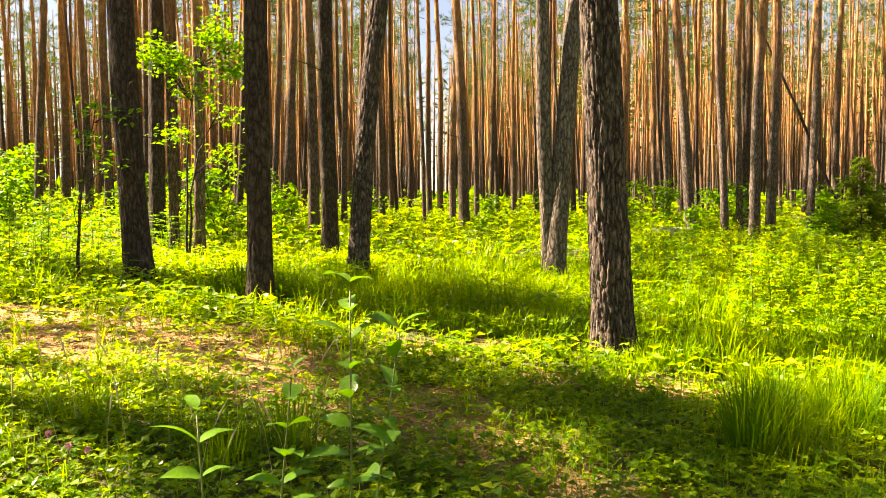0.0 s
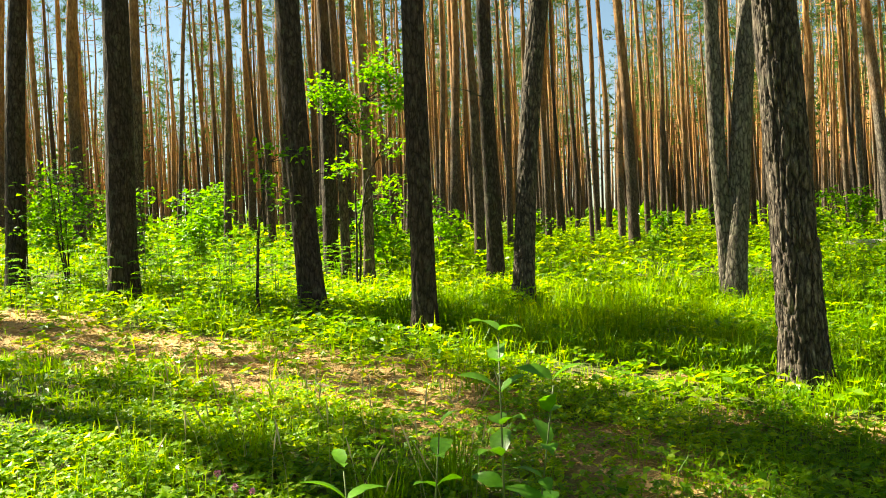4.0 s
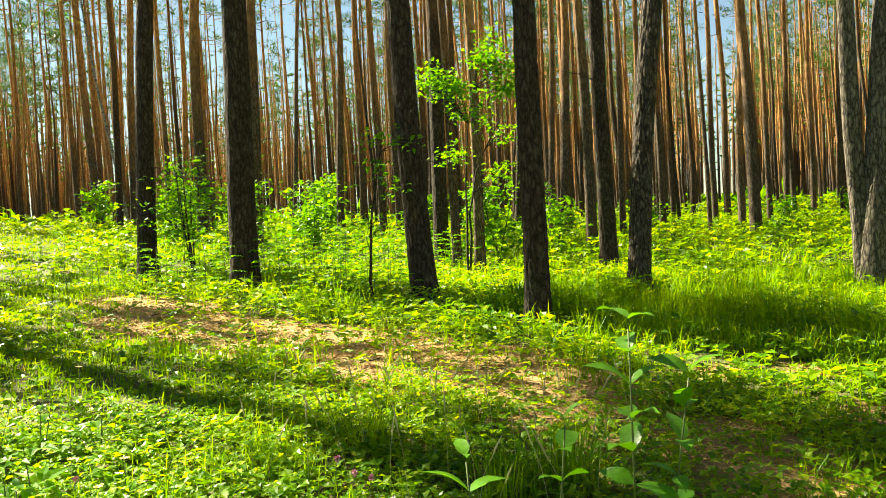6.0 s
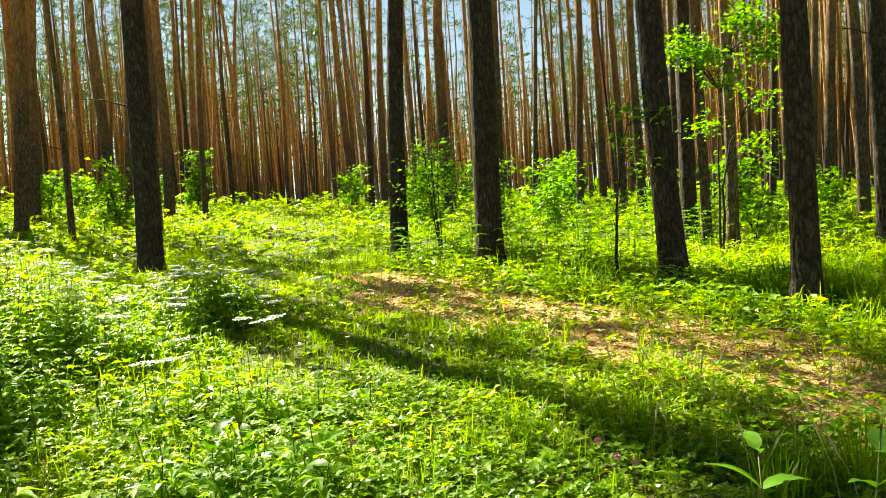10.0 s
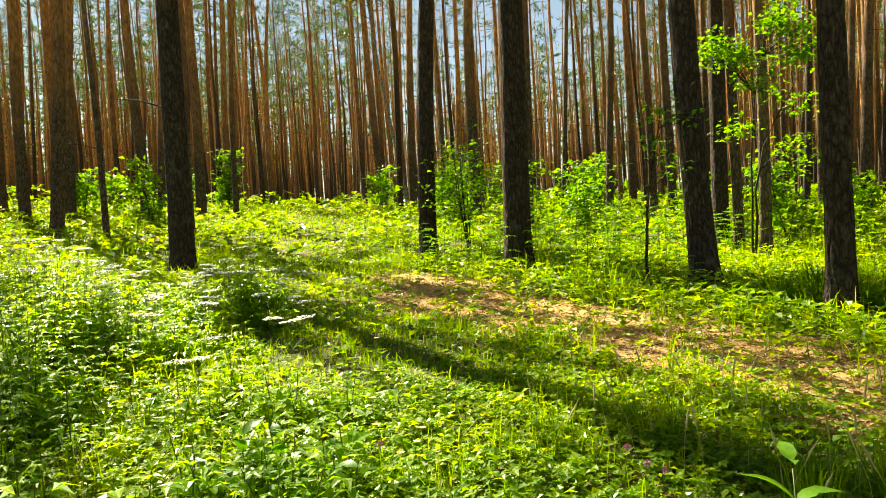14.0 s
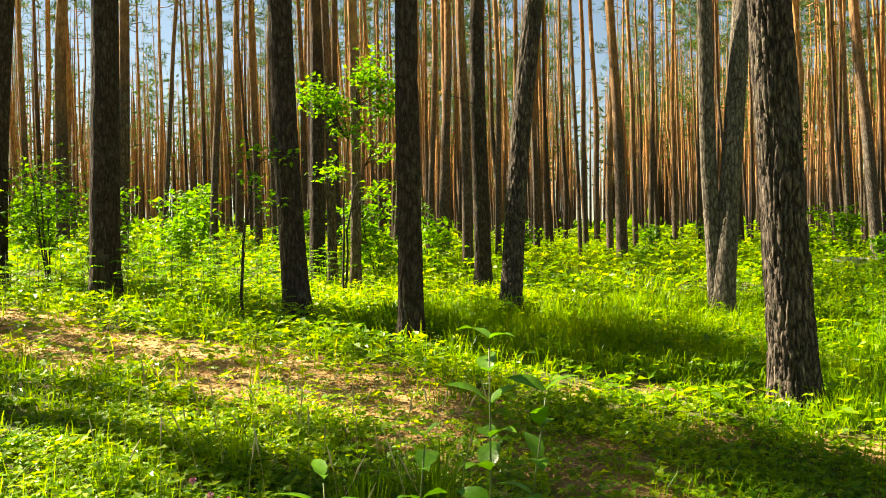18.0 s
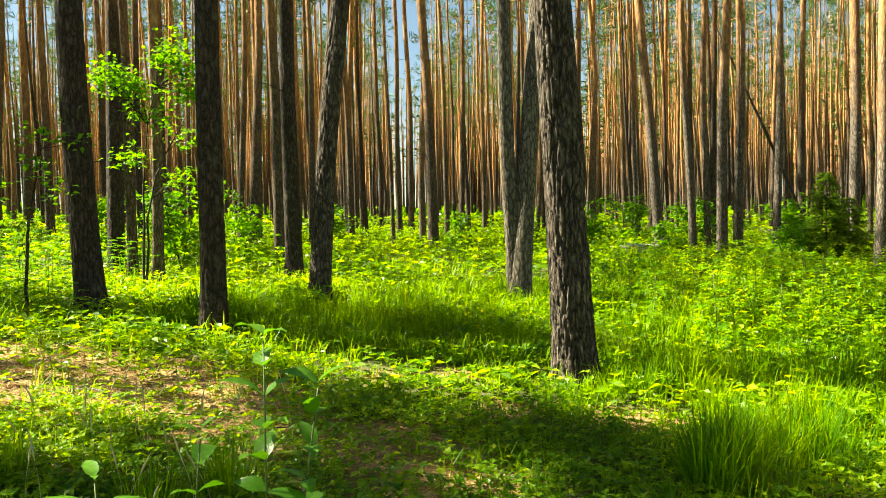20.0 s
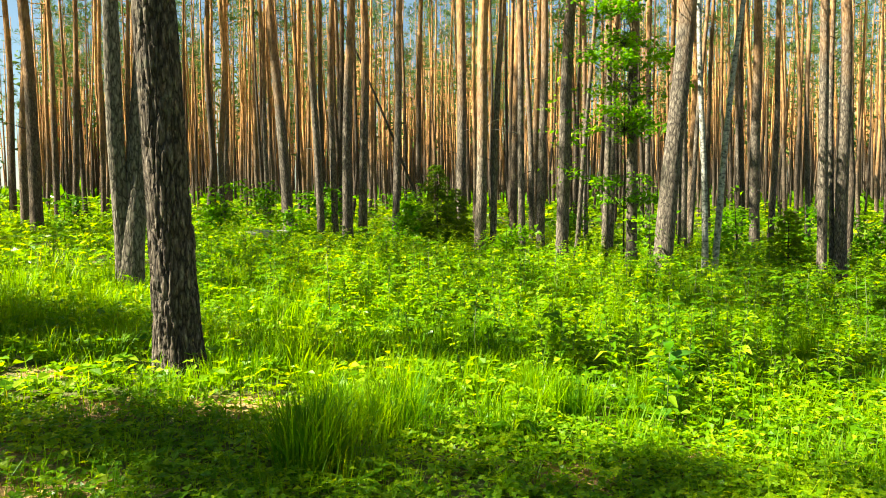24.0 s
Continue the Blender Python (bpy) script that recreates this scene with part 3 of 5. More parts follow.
pine(-1.96, 42.12, 0.26, 0.011, 0.003)
pine(0.06, 31.39, 0.22, -0.006, -0.002)
pine(0.58, 36.95, 0.28, -0.010, -0.003)
pine(1.10, 23.74, 0.32, -0.022, -0.006)
pine(1.76, 7.36, 0.36, -0.037, 0.001, seg=112, rings=420, relief=0.030, wobble=0.02, stubs=0, label="thick old pine with deeply cracked grey bark plates")
pine(-2.07, 32.88, 0.26, 0.036, -0.010)
pine(-2.97, 54.45, 0.33, 0.013, -0.004)
pine(9.23, 37.65, 0.33, 0.025, -0.007)
pine(8.25, 24.62, 0.33, -0.058, 0.016)
pine(8.82, 23.30, 0.23, -0.017, 0.005)
pine(9.14, 21.97, 0.30, 0.019, -0.005)
pine(10.48, 23.84, 0.18, 0.009, -0.003)
pine(10.34, 21.21, 0.21, 0.025, -0.007)
pine(15.06, 43.97, 0.33, 0.009, -0.003)
pine(9.65, 24.32, 0.22, 0.004, -0.001)
pine(8.76, 28.63, 0.17, -0.031, 0.017)
pine(10.76, 24.80, 0.19, 0.017, -0.010)
pine(12.94, 21.94, 0.32, 0.012, -0.006)
pine(10.80, 17.27, 0.28, 0.045, -0.024, seg=36, rings=120, relief=0.007)
pine(11.19, 17.26, 0.17, 0.031, -0.017)
pine(11.19, 15.92, 0.16, -0.009, 0.005)
pine(13.15, 17.91, 0.22, 0.009, -0.005)
pine(15.61, 21.82, 0.19, -0.005, 0.003)
pine(11.43, 14.73, 0.28, 0.042, -0.023, seg=40, rings=150, relief=0.008)
pine(13.43, 16.72, 0.13, 0.062, -0.034)
pine(16.65, 20.30, 0.16, -0.016, 0.009)
pine(13.57, 15.76, 0.17, 0.014, -0.008)
pine(15.46, 17.75, 0.15, 0.038, -0.021)
pine(13.58, 14.78, 0.26, 0.001, -0.001)
pine(18.23, 19.19, 0.18, 0.003, -0.001)
pine(12.20, 12.37, 0.38, 0.062, -0.034, seg=48, rings=180, relief=0.008, label="thick pine with smooth sunlit orange-grey bark")
pine(17.58, 17.07, 0.25, 0.008, -0.004)
pine(18.26, 17.47, 0.15, 0.056, -0.031)
pine(24.23, 20.74, 0.21, -0.019, 0.010)
pine(21.55, 17.86, 0.33, -0.009, 0.005)
pine(24.09, 19.30, 0.22, 0.034, -0.018)
pine(26.81, 19.81, 0.21, -0.002, 0.001)
pine(16.53, 11.81, 0.22, -0.001, 0.001)
pine(17.97, 12.58, 0.13, -0.009, 0.005)
pine(17.99, 12.37, 0.29, -0.009, 0.005)

# Six pines added for shade; their unseen crowns are placed to darken the floor.
pine(-16.10, 11.10, 0.30, 0.000, 0.000, crown=5, crown_size=0.36, rise=-5.2, spread=1.7)
pine(-17.10, 9.65, 0.14, 0.000, 0.000, crown=2, crown_size=0.5, rise=-2.5, spread=1.6)
pine(-20.90, 16.15, 0.18, 0.020, 0.000, crown=4, crown_size=0.45, spread=1.6)
pine(-26.20, 13.10, 0.30, 0.000, 0.000, crown_size=0.75)
pine(-29.80, 15.50, 0.30, 0.004, 0.000, crown_size=0.8)
pine(-26.00, 8.80, 0.31, 0.005, 0.000, crown_size=0.8)


def forked_pine(x, y, dia, lx, ly):
    """Two stems from one foot, forking at knee height."""
    TREE_SPOTS.append((x, y, dia))
    root = thing("forked_pine", x, y, float(ground_z(x, y)), "pale grey pine forking into two stems near its foot", "pine tree", "forest pines")
    part("trunk", trunk_mesh("trunk", 21.0, dia, (lx, ly), 5.1, 64, 240, 0.005, 0.02, MAT_BARK_PALE), root, "main stem with flaky pale bark")
    second = part("second_stem", trunk_mesh("second_stem", 20.0, dia * 0.78, (-0.008, 0.0), 9.7, 56, 220, 0.005, 0.015, MAT_BARK_PALE, (-0.05, 0.0, 0.6, 2.4), 0.1), root, "thinner side stem leaning away")
    second.matrix_basis = pose(-0.07, 0.08, 0.0)
    for k, (sx, sy) in enumerate(((lx, ly), (0.0, 0.0))):
        wood, green = CROWNS[k + 1]
        m = pose(sx * 14, sy * 14, 14.0, 0, 0, 80 * k)
        part("limbs", wood, root).matrix_basis = m
        part("crown", green, root).matrix_basis = m


forked_pine(1.98, 12.2, 0.30, 0.070, 0.019)


def leafy_crown(seed, pts, count, spread, size, mat, name="foliage"):
    """Leaves in flat sprays round the given branch points."""
    g = np.random.default_rng(seed)
    pts = np.asarray(pts, float)
    c = pts[g.integers(0, len(pts), count)] + g.normal(0, 1, (count, 3)) * np.array([spread, spread, spread * 0.55])
    d = g.normal(0, 1, (count, 3)) * [1, 1, 0.35]
    up = g.normal(0, 0.45, (count, 3)) + [0, 0, 1]
    s = size * (0.65 + 0.6 * g.random(count))
    v, t = leaves(c, d, up, s, s * 0.62)
    return mesh_from(name, v, [t], mat)


def birch(x, y, dia, lx, ly):
    k = len(TREE_SPOTS)
    TREE_SPOTS.append((x, y, dia))
    root = thing("birch_tree", x, y, float(ground_z(x, y)), "slender leaning birch with white and black bark", "birch tree", "birches")
    part("trunk", trunk_mesh("trunk", 13.0, dia, (lx, ly), k * 0.9, 14, 40, 0, 0.04, MAT_BIRCH), root)
    pts = []
    for j in range(8):
        z, a = 8.0 + 0.6 * j, j * 2.4 + k
        tip = np.array([lx * z + 1.1 * math.cos(a), ly * z + 1.1 * math.sin(a), z + 0.7])
        tt = np.linspace(0, 1, 4)[:, None]
        line = np.array([lx * z, ly * z, z]) * (1 - tt) + tip * tt
        v, q, t = tube(line, [0.02, 0.015, 0.01, 0.005], 5)
        part("limb", mesh_from("limb", v, [q, t], MAT_TWIG, True), root)
        pts += list(line[1:])
    part("crown", leafy_crown(k, pts, 500, 0.35, 0.07, MAT_SHRUB, "crown"), root)


birch(-21.35, 25.19, 0.14, -0.110, -0.081)
birch(13.58, 12.48, 0.14, 0.006, -0.003)
birch(13.36, 12.06, 0.14, 0.077, -0.042)


# ---- forest beyond ----
def forest_beyond():
    """Pines too many to count: trunks and crowns joined."""
    g = np.random.default_rng(21)
    near = np.array([(a, b) for a, b, _ in TREE_SPOTS])
    spots, far, haze = [], Heap(), Heap()
    tries = 0
    while len(spots) < 2100 and tries < 90000:
        tries += 1
        r = math.sqrt(g.random() * (118**2 - 24**2) + 24**2)
        a = radians(-78 + 168 * g.random())
        x, y = -r * math.sin(a), r * math.cos(a)
        if r < 30 and g.random() < 0.35:
            continue
        if float(line_distance(TRACK, np.array([x]), np.array([y]))[0]) < 2.2:
            continue
        turn = math.degrees(a)
        if (21 < turn < 43 and r > 46 and g.random() < 0.62) or (43 <= turn < 80 and r > 60 and g.random() < 0.12) or (-2.0 < turn < 0.9 and r > 33 and g.random() < 0.92):
            continue
        if math.hypot(x + 20.5, y - 12.8) < 3.5 or math.hypot(x + 27, y - 15.5) < 2.5:
            continue
        if np.min(np.hypot(near[:, 0] - x, near[:, 1] - y)) < 1.2:
            continue
        if spots and np.min(np.hypot(np.array(spots)[:, 0] - x, np.array(spots)[:, 1] - y)) < 1.0:
            continue
        spots.append((x, y))
    for k in range(7500):
        r, a = 100 + 125 * g.random(), radians(-78 + 168 * g.random())
        if 21 < math.degrees(a) < 43 and g.random() < 0.40:
            continue
        if -1.8 < math.degrees(a) < 0.7 and g.random() < 0.9:
            continue
        x, y = -r * math.sin(a), r * math.cos(a)
        z, w = float(ground_z(x, y)), 0.20 + 0.14 * g.random()
        lx, ly = g.normal(0, 0.02, 2)
        s = np.array([-0.3, 9.0, 19.0 + 5 * g.random()])
        if k % 2 == 0:
            m = 22
            c = np.stack([x + g.normal(0, 1.3, m), y + g.normal(0, 1.3, m), z + 7 + 13 * g.random(m) ** 0.8], 1)
            hv, ht = flat_leaves(c, g.normal(0, 1, (m, 3)) * [1, 1, 0.6], g.normal(0, 1, (m, 3)), 0.8 + 0.6 * g.random(m), 0.22 + 0.2 * g.random(m))
            haze.add(hv, None, ht)
        far.add(*tube(np.stack([x + lx * s, y + ly * s, z + s], 1), w * np.array([0.6, 0.45, 0.1]), 5))
    for k in range(230):
        r, a = 7 + 46 * g.random(), radians(100 + 160 * g.random())
        spots.append((-r * math.sin(a), r * math.cos(a)))
    trunks, limbs, green = Heap(), Heap(), Heap()
    kinds = [crown_pieces(90 + k, 9.0, 9, 4, 8, 0.46, 1.6, 0.12, 3) for k in range(5)]
    packed = [(np.concatenate(w.v), np.concatenate(w.q), np.concatenate(w.t), np.concatenate(n.v), np.concatenate(n.t)) for w, n in kinds]
    for k, (x, y) in enumerate(spots):
        h, dia = 18.5 + 5 * g.random(), 0.12 + 0.15 * g.random() ** 1.5
        z = float(ground_z(x, y))
        lx, ly = g.normal(0, 0.022, 2)
        s = np.array([-0.3, 0.3, 2.5, 6, 11, h])
        w = 0.12 * g.normal(0, 1, (6, 2)) * (s[:, None] > 1) * 0.6
        pts = np.stack([x + lx * s + w[:, 0], y + ly * s + w[:, 1], z + s], 1)
        trunks.add(*tube(pts, dia * 0.5 * np.array([1.3, 1.08, 1.0, 0.86, 0.62, 0.12]), 8))
        wv, wq, wt, nv, nt = packed[k % 5]
        a = g.random() * 6.28
        rot = np.array([[math.cos(a), -math.sin(a), 0], [math.sin(a), math.cos(a), 0], [0, 0, 1]])
        foot = np.array([x + lx * (h - 9.0), y + ly * (h - 9.0), z + h - 9.0])
        if -37 < x < -16 and 6 < y < 0.62 * -x + 3.0:
            rot, foot = rot * 0.45, foot + [0, 0, 4.6]
        limbs.add(wv @ rot.T + foot, wq, wt)
        green.add(nv @ rot.T + foot, None, nt)
    tagged(new("distant_pine_trunks", trunks.mesh("distant_pine_trunks", MAT_BARK, True)), "dense stand of distant sunlit pine trunks", "trees", kind="stuff")
    tagged(new("farthest_pine_trunks", far.mesh("farthest_pine_trunks", MAT_BARK_FAR, True)), "thin pine trunks closing the farthest view", "trees", kind="stuff")
    tagged(new("farthest_pine_needles", haze.mesh("farthest_pine_needles", MAT_NEEDLE)), "hazy green needle masses of the farthest pines", "trees", kind="stuff")
    tagged(new("distant_pine_limbs", limbs.mesh("distant_pine_limbs", MAT_BARK, True)), "thin upper limbs of the distant pines", "trees", kind="stuff")
    tagged(new("distant_pine_needles", green.mesh("distant_pine_needles", MAT_NEEDLE)), "green needle crowns of the distant pines", "trees", kind="stuff")


forest_beyond()


def distant_undergrowth():
    """Far bushes that close the view between the trunks."""
    g = np.random.default_rng(33)
    n = 3800
    r, a = 75 + 135 * g.random(n), np.radians(-78 + 168 * g.random(n))
    x, y = -r * np.sin(a), r * np.cos(a)
    z = ground_z(x, y)
    h = Heap()
    for k in range(9):
        c = np.stack([x + g.normal(0, 1.1, n), y + g.normal(0, 1.1, n), z + (0.2 + 3.2 * g.random(n) ** 1.8) * (0.4 + 0.6 * (r - 75) / 135)], 1)
        v, t = flat_leaves(c, g.normal(0, 1, (n, 3)), g.normal(0, 1, (n, 3)), 0.8 + 0.9 * g.random(n), 0.45 + 0.4 * g.random(n))
        h.add(v, None, t)
    tagged(new("distant_undergrowth", h.mesh("distant_undergrowth", MAT_SHRUB)), "dark green undergrowth far between the trunks", "bushes", kind="stuff")


distant_undergrowth()


# ---- ground cover ----
def cover_of(x, y):
    """How much of the plants the trodden places and the near trunks leave."""
    c = 1 - step(0.15, 0.75, bareness(x, y))
    for tx, ty, dia in TREE_SPOTS:
        if math.hypot(tx, ty) < 16:
            c = c * (0.15 + 0.85 * step(0.2, 0.75, np.hypot(x - tx, y - ty)))
    return c


def track_short(x, y):
    """Plants stay low on the grassy track and before the thick pine."""
    worn = np.exp(-((x - 0.55) ** 2 / 1.6 + (y - 6.9) ** 2 / 1.5))
    return (1 - 0.68 * (1 - step(0.8, 1.7, line_distance(TRACK, x, y)))) * (1 - 0.6 * worn)


def scatter(count, r0, r1, weight, power=1.0):
    x, y = sector_points(count, r0, r1, power=power)
    keep = RNG.random(count) < weight(x, y)
    return x[keep], y[keep]


def grassy(x, y):
    f = fbm(x * 0.35, y * 0.35, 31)
    centre = 0.55 + 0.45 * step(-6, -1, x) * (1 - step(3.5, 7, x)) * step(6, 8, y)
    return np.clip(((f - 0.22) * 2.2 * centre) + 0.8 * (1 - step(0.8, 1.7, line_distance(TRACK, x, y))), 0.08, 1) * (0.07 + 0.93 * cover_of(x, y))


def herby(x, y):
    f = fbm(x * 0.4 + 50, y * 0.4, 37)
    right = step(2.5, 6, x)
    left = step(2.0, 5.0, -x) * (1 - step(6, 9, y))
    return np.clip((f - 0.2) * 1.5 + 0.35 + 0.4 * right + 0.4 * left, 0.3, 1) * (0.20 + 0.80 * cover_of(x, y)) * (0.35 + 0.65 * step(0.7, 1.5, line_distance(TRACK, x, y)))


def build_grass():
    for name, n, r0, r1, hgt, wid, tuft in (("path_grass", 2600, 2.2, 6, 0.22, 0.0045, 11), ("meadow_grass", 12500, 6, 15, 0.34, 0.008, 10), ("woodland_grass", 11000, 15, 34, 0.40, 0.018, 7), ("far_grass", 8000, 34, 90, 0.5, 0.06, 4)):
        x, y = scatter(n, r0, r1, grassy)
        size = (0.5 + 0.95 * fbm(x * 0.8, y * 0.8, 41)) * track_short(x, y)
        x, y, size = np.repeat(x, tuft), np.repeat(y, tuft), np.repeat(size, tuft)
        m = len(x)
        x, y = x + RNG.normal(0, 0.05 * (1 + r0 / 9), m), y + RNG.normal(0, 0.05 * (1 + r0 / 9), m)
        b = np.stack([x, y, ground_z(x, y) - 0.01], 1)
        me = Heap()
        me.add(*blades(b, RNG.random(m) * 6.283, hgt * size * (0.5 + 0.9 * RNG.random(m)), wid * (0.7 + 0.6 * RNG.random(m)), 0.15 + 0.75 * RNG.random(m) ** 1.5))
        tagged(new(name, me.mesh(name, MAT_GRASS)), "thin bright green grass blades on the forest floor", "grass", kind="stuff")


def build_herbs():
    """Low broad-leaved cover: stalks with three leaves."""
    for name, n, r0, r1, leaf, hgt in (("low_herbs", 46000, 2.0, 6.5, 0.052, 0.085), ("meadow_herbs", 60000, 6.5, 15, 0.080, 0.14), ("woodland_herbs", 42000, 15, 36, 0.15, 0.26), ("far_herbs", 15000, 36, 95, 0.40, 0.5)):
        x, y = scatter(n, r0, r1, herby)
        k = len(x)
        sz = 0.5 + 0.9 * RNG.random(k) ** 1.3
        h = hgt * (0.1 + 1.5 * RNG.random(k) ** 1.6) * track_short(x, y) * (0.45 + 1.2 * fbm(x, y, 43))
        c = np.stack([x, y, ground_z(x, y) + h], 1)
        yaw = RNG.random(k) * 6.283
        me = Heap()
        for j in range(3):
            a = yaw + j * 2.094 + RNG.normal(0, 0.25, k)
            d = np.stack([np.cos(a), np.sin(a), RNG.normal(0.12, 0.3, k)], 1)
            up = np.stack([RNG.normal(0, 0.3, k), RNG.normal(0, 0.3, k), np.ones(k)], 1)
            s = leaf * sz * (0.8 + 0.4 * RNG.random(k))
            v, t = flat_leaves(c, d, up, s, s * 0.72) if r0 > 6 else leaves(c, d, up, s, s * 0.72)
            me.add(v, None, t)
        tagged(new(name, me.mesh(name, MAT_HERB)), "low three-leaved green herbs covering the soil", "herbs", kind="stuff")


def bank_height(x, y):
    """How tall the bank herbs stand: high towards the west, low before the dark pine, one high clump beside it."""
    az = np.degrees(np.arctan2(-x, y))
    r = np.hypot(x, y)
    h = 0.42 + 0.46 * step(57, 63, az) * step(3.5, 6.0, r)
    clump = np.exp(-((x + 6.75) ** 2 + (y - 5.4) ** 2) / 0.16)
    return h + 0.42 * clump, clump


def herb_plant(stems, green, px, py, pz, h, leaf, gap, slim, leaflets, level):
    """One leafy stem with paired leaves, each of one or more leaflets, larger below."""
    lean = RNG.normal(0, 0.16, 2)
    leaf = leaf * (0.65 + 0.75 * RNG.random())
    foot, top = np.array([px, py, pz - 0.02]), np.array([px + lean[0] * h, py + lean[1] * h, pz + h])
    stems.add(*tube(np.array([foot, foot * 0.45 + top * 0.55, top]), [0.005, 0.004, 0.002], 3, False)[:2])
    m = max(3, int(h / gap))
    f = 0.22 + 0.78 * np.arange(m) / m
    c = foot * (1 - f[:, None]) + top * f[:, None]
    a = np.arange(m) * (1.57 if leaflets > 1 else 2.4) + RNG.normal(0, 0.3, m) + RNG.random() * 6
    for side in (0, math.pi):
        aa = a + side + RNG.normal(0, 0.25, m)
        out = leaf * (1.5 - 0.8 * f) * (0.75 + 0.5 * RNG.random(m))
        rise = RNG.normal(level, 0.28, m)
        for k in range(leaflets):
            turn = aa + (0.0 if k == 0 else 0.95 if k == 1 else -0.95)
            d = np.stack([np.cos(turn), np.sin(turn), rise], 1)
            start = c if leaflets == 1 else c + np.stack([np.cos(aa), np.sin(aa), rise], 1) * (out * 0.75)[:, None]
            v, t = leaves(start, d, RNG.normal(0, 0.22, (m, 3)) + [0, 0, 1], out * 1.25, out * slim, 0.24)
            green.add(v, None, t)


def build_tall_herbs():
    """Knee-high leafy herbs in dense stands, at the west bank and over the eastern field."""
    stands = (("bank_herbs", 4200, -11.0, -2.6, 1.2, 7.2), ("field_herbs", 6200, 2.4, 20.0, 4.6, 20.0))
    for name, n, x0, x1, y0, y1 in stands:
        west = x0 < 0
        x, y = x0 + (x1 - x0) * RNG.random(n), y0 + (y1 - y0) * RNG.random(n)
        f = fbm(x * 0.5, y * 0.5, 51)
        edge = step(0, 1.2, x - x0) * step(0, 1.0, y1 - y)
        away = step(1.9, 2.6, np.hypot(x + 0.1, y - 0.2)) * step(0.9, 1.7, line_distance(PATH, x, y)) * step(0.9, 1.9, line_distance(TRACK, x, y))
        tall, clump = bank_height(x, y)
        if west:
            away = away * step(0.3, 2.4, (-x) * 0.9 - (y - 2.2) * 0.55 - 1.6) * (1 - step(9.0, 10.5, np.hypot(x, y)))
            dense = np.clip((fbm(x * 1.3, y * 1.3, 52) - 0.30) * 3.2, 0.10, 1) + 0.5 * clump
        else:
            away = away * step(3.6, 6.5, np.hypot(x, y)) * (0.25 + 0.75 * step(5.0, 7.0, y + 0.25 * x)) * (0.12 + 0.88 * np.maximum(step(4.0, 5.4, x), step(7.2, 8.6, y)))
            dense = np.clip((f - 0.36) * 4.5, 0.12, 1)
        keep = RNG.random(n) < dense * edge * np.maximum(away, 0.6 * clump if west else 0)
        stems, green = Heap(), Heap()
        for px, py, pz, ph in zip(x[keep], y[keep], ground_z(x[keep], y[keep]), tall[keep]):
            if west:
                herb_plant(stems, green, px, py, pz, ph * (0.55 + 0.5 * RNG.random()), 0.074, 0.058, 0.44, 3, 0.05)
            else:
                herb_plant(stems, green, px, py, pz, 0.70 * (0.30 + 0.95 * RNG.random() ** 1.4), 0.095, 0.050, 0.52, 1, 0.18)
        tagged(new(name + "_stems", stems.mesh(name + "_stems", MAT_STEM)), "thin green stems of knee-high herbs", "herbs", kind="stuff")
        tagged(new(name, green.mesh(name, MAT_TALL if west else MAT_HERB)), "dense knee-high leafy herbs with paired leaves", "herbs", kind="stuff")


def build_litter():
    """Fallen needles and bits on the trodden path."""
    n = 170000
    x, y = sector_points(n, 2.2, 12)
    keep = RNG.random(n) < bareness(x, y)
    x, y = x[keep], y[keep]
    k = len(x)
    b = np.stack([x, y, ground_z(x, y) + 0.006], 1)
    a = RNG.random(k) * 6.283
    d = np.stack([np.cos(a), np.sin(a), RNG.normal(0, 0.12, k)], 1)
    v, t = flat_leaves(b, d, np.tile([0.0, 0, 1], (k, 1)), 0.03 + 0.06 * RNG.random(k), 0.005 + 0.030 * RNG.random(k) ** 5)
    tagged(new("needle_litter", mesh_from("needle_litter", v, [t], MAT_LITTER)), "fallen brown needles scattered on the path", "litter", kind="stuff")


build_grass()
build_herbs()
build_tall_herbs()
build_litter()


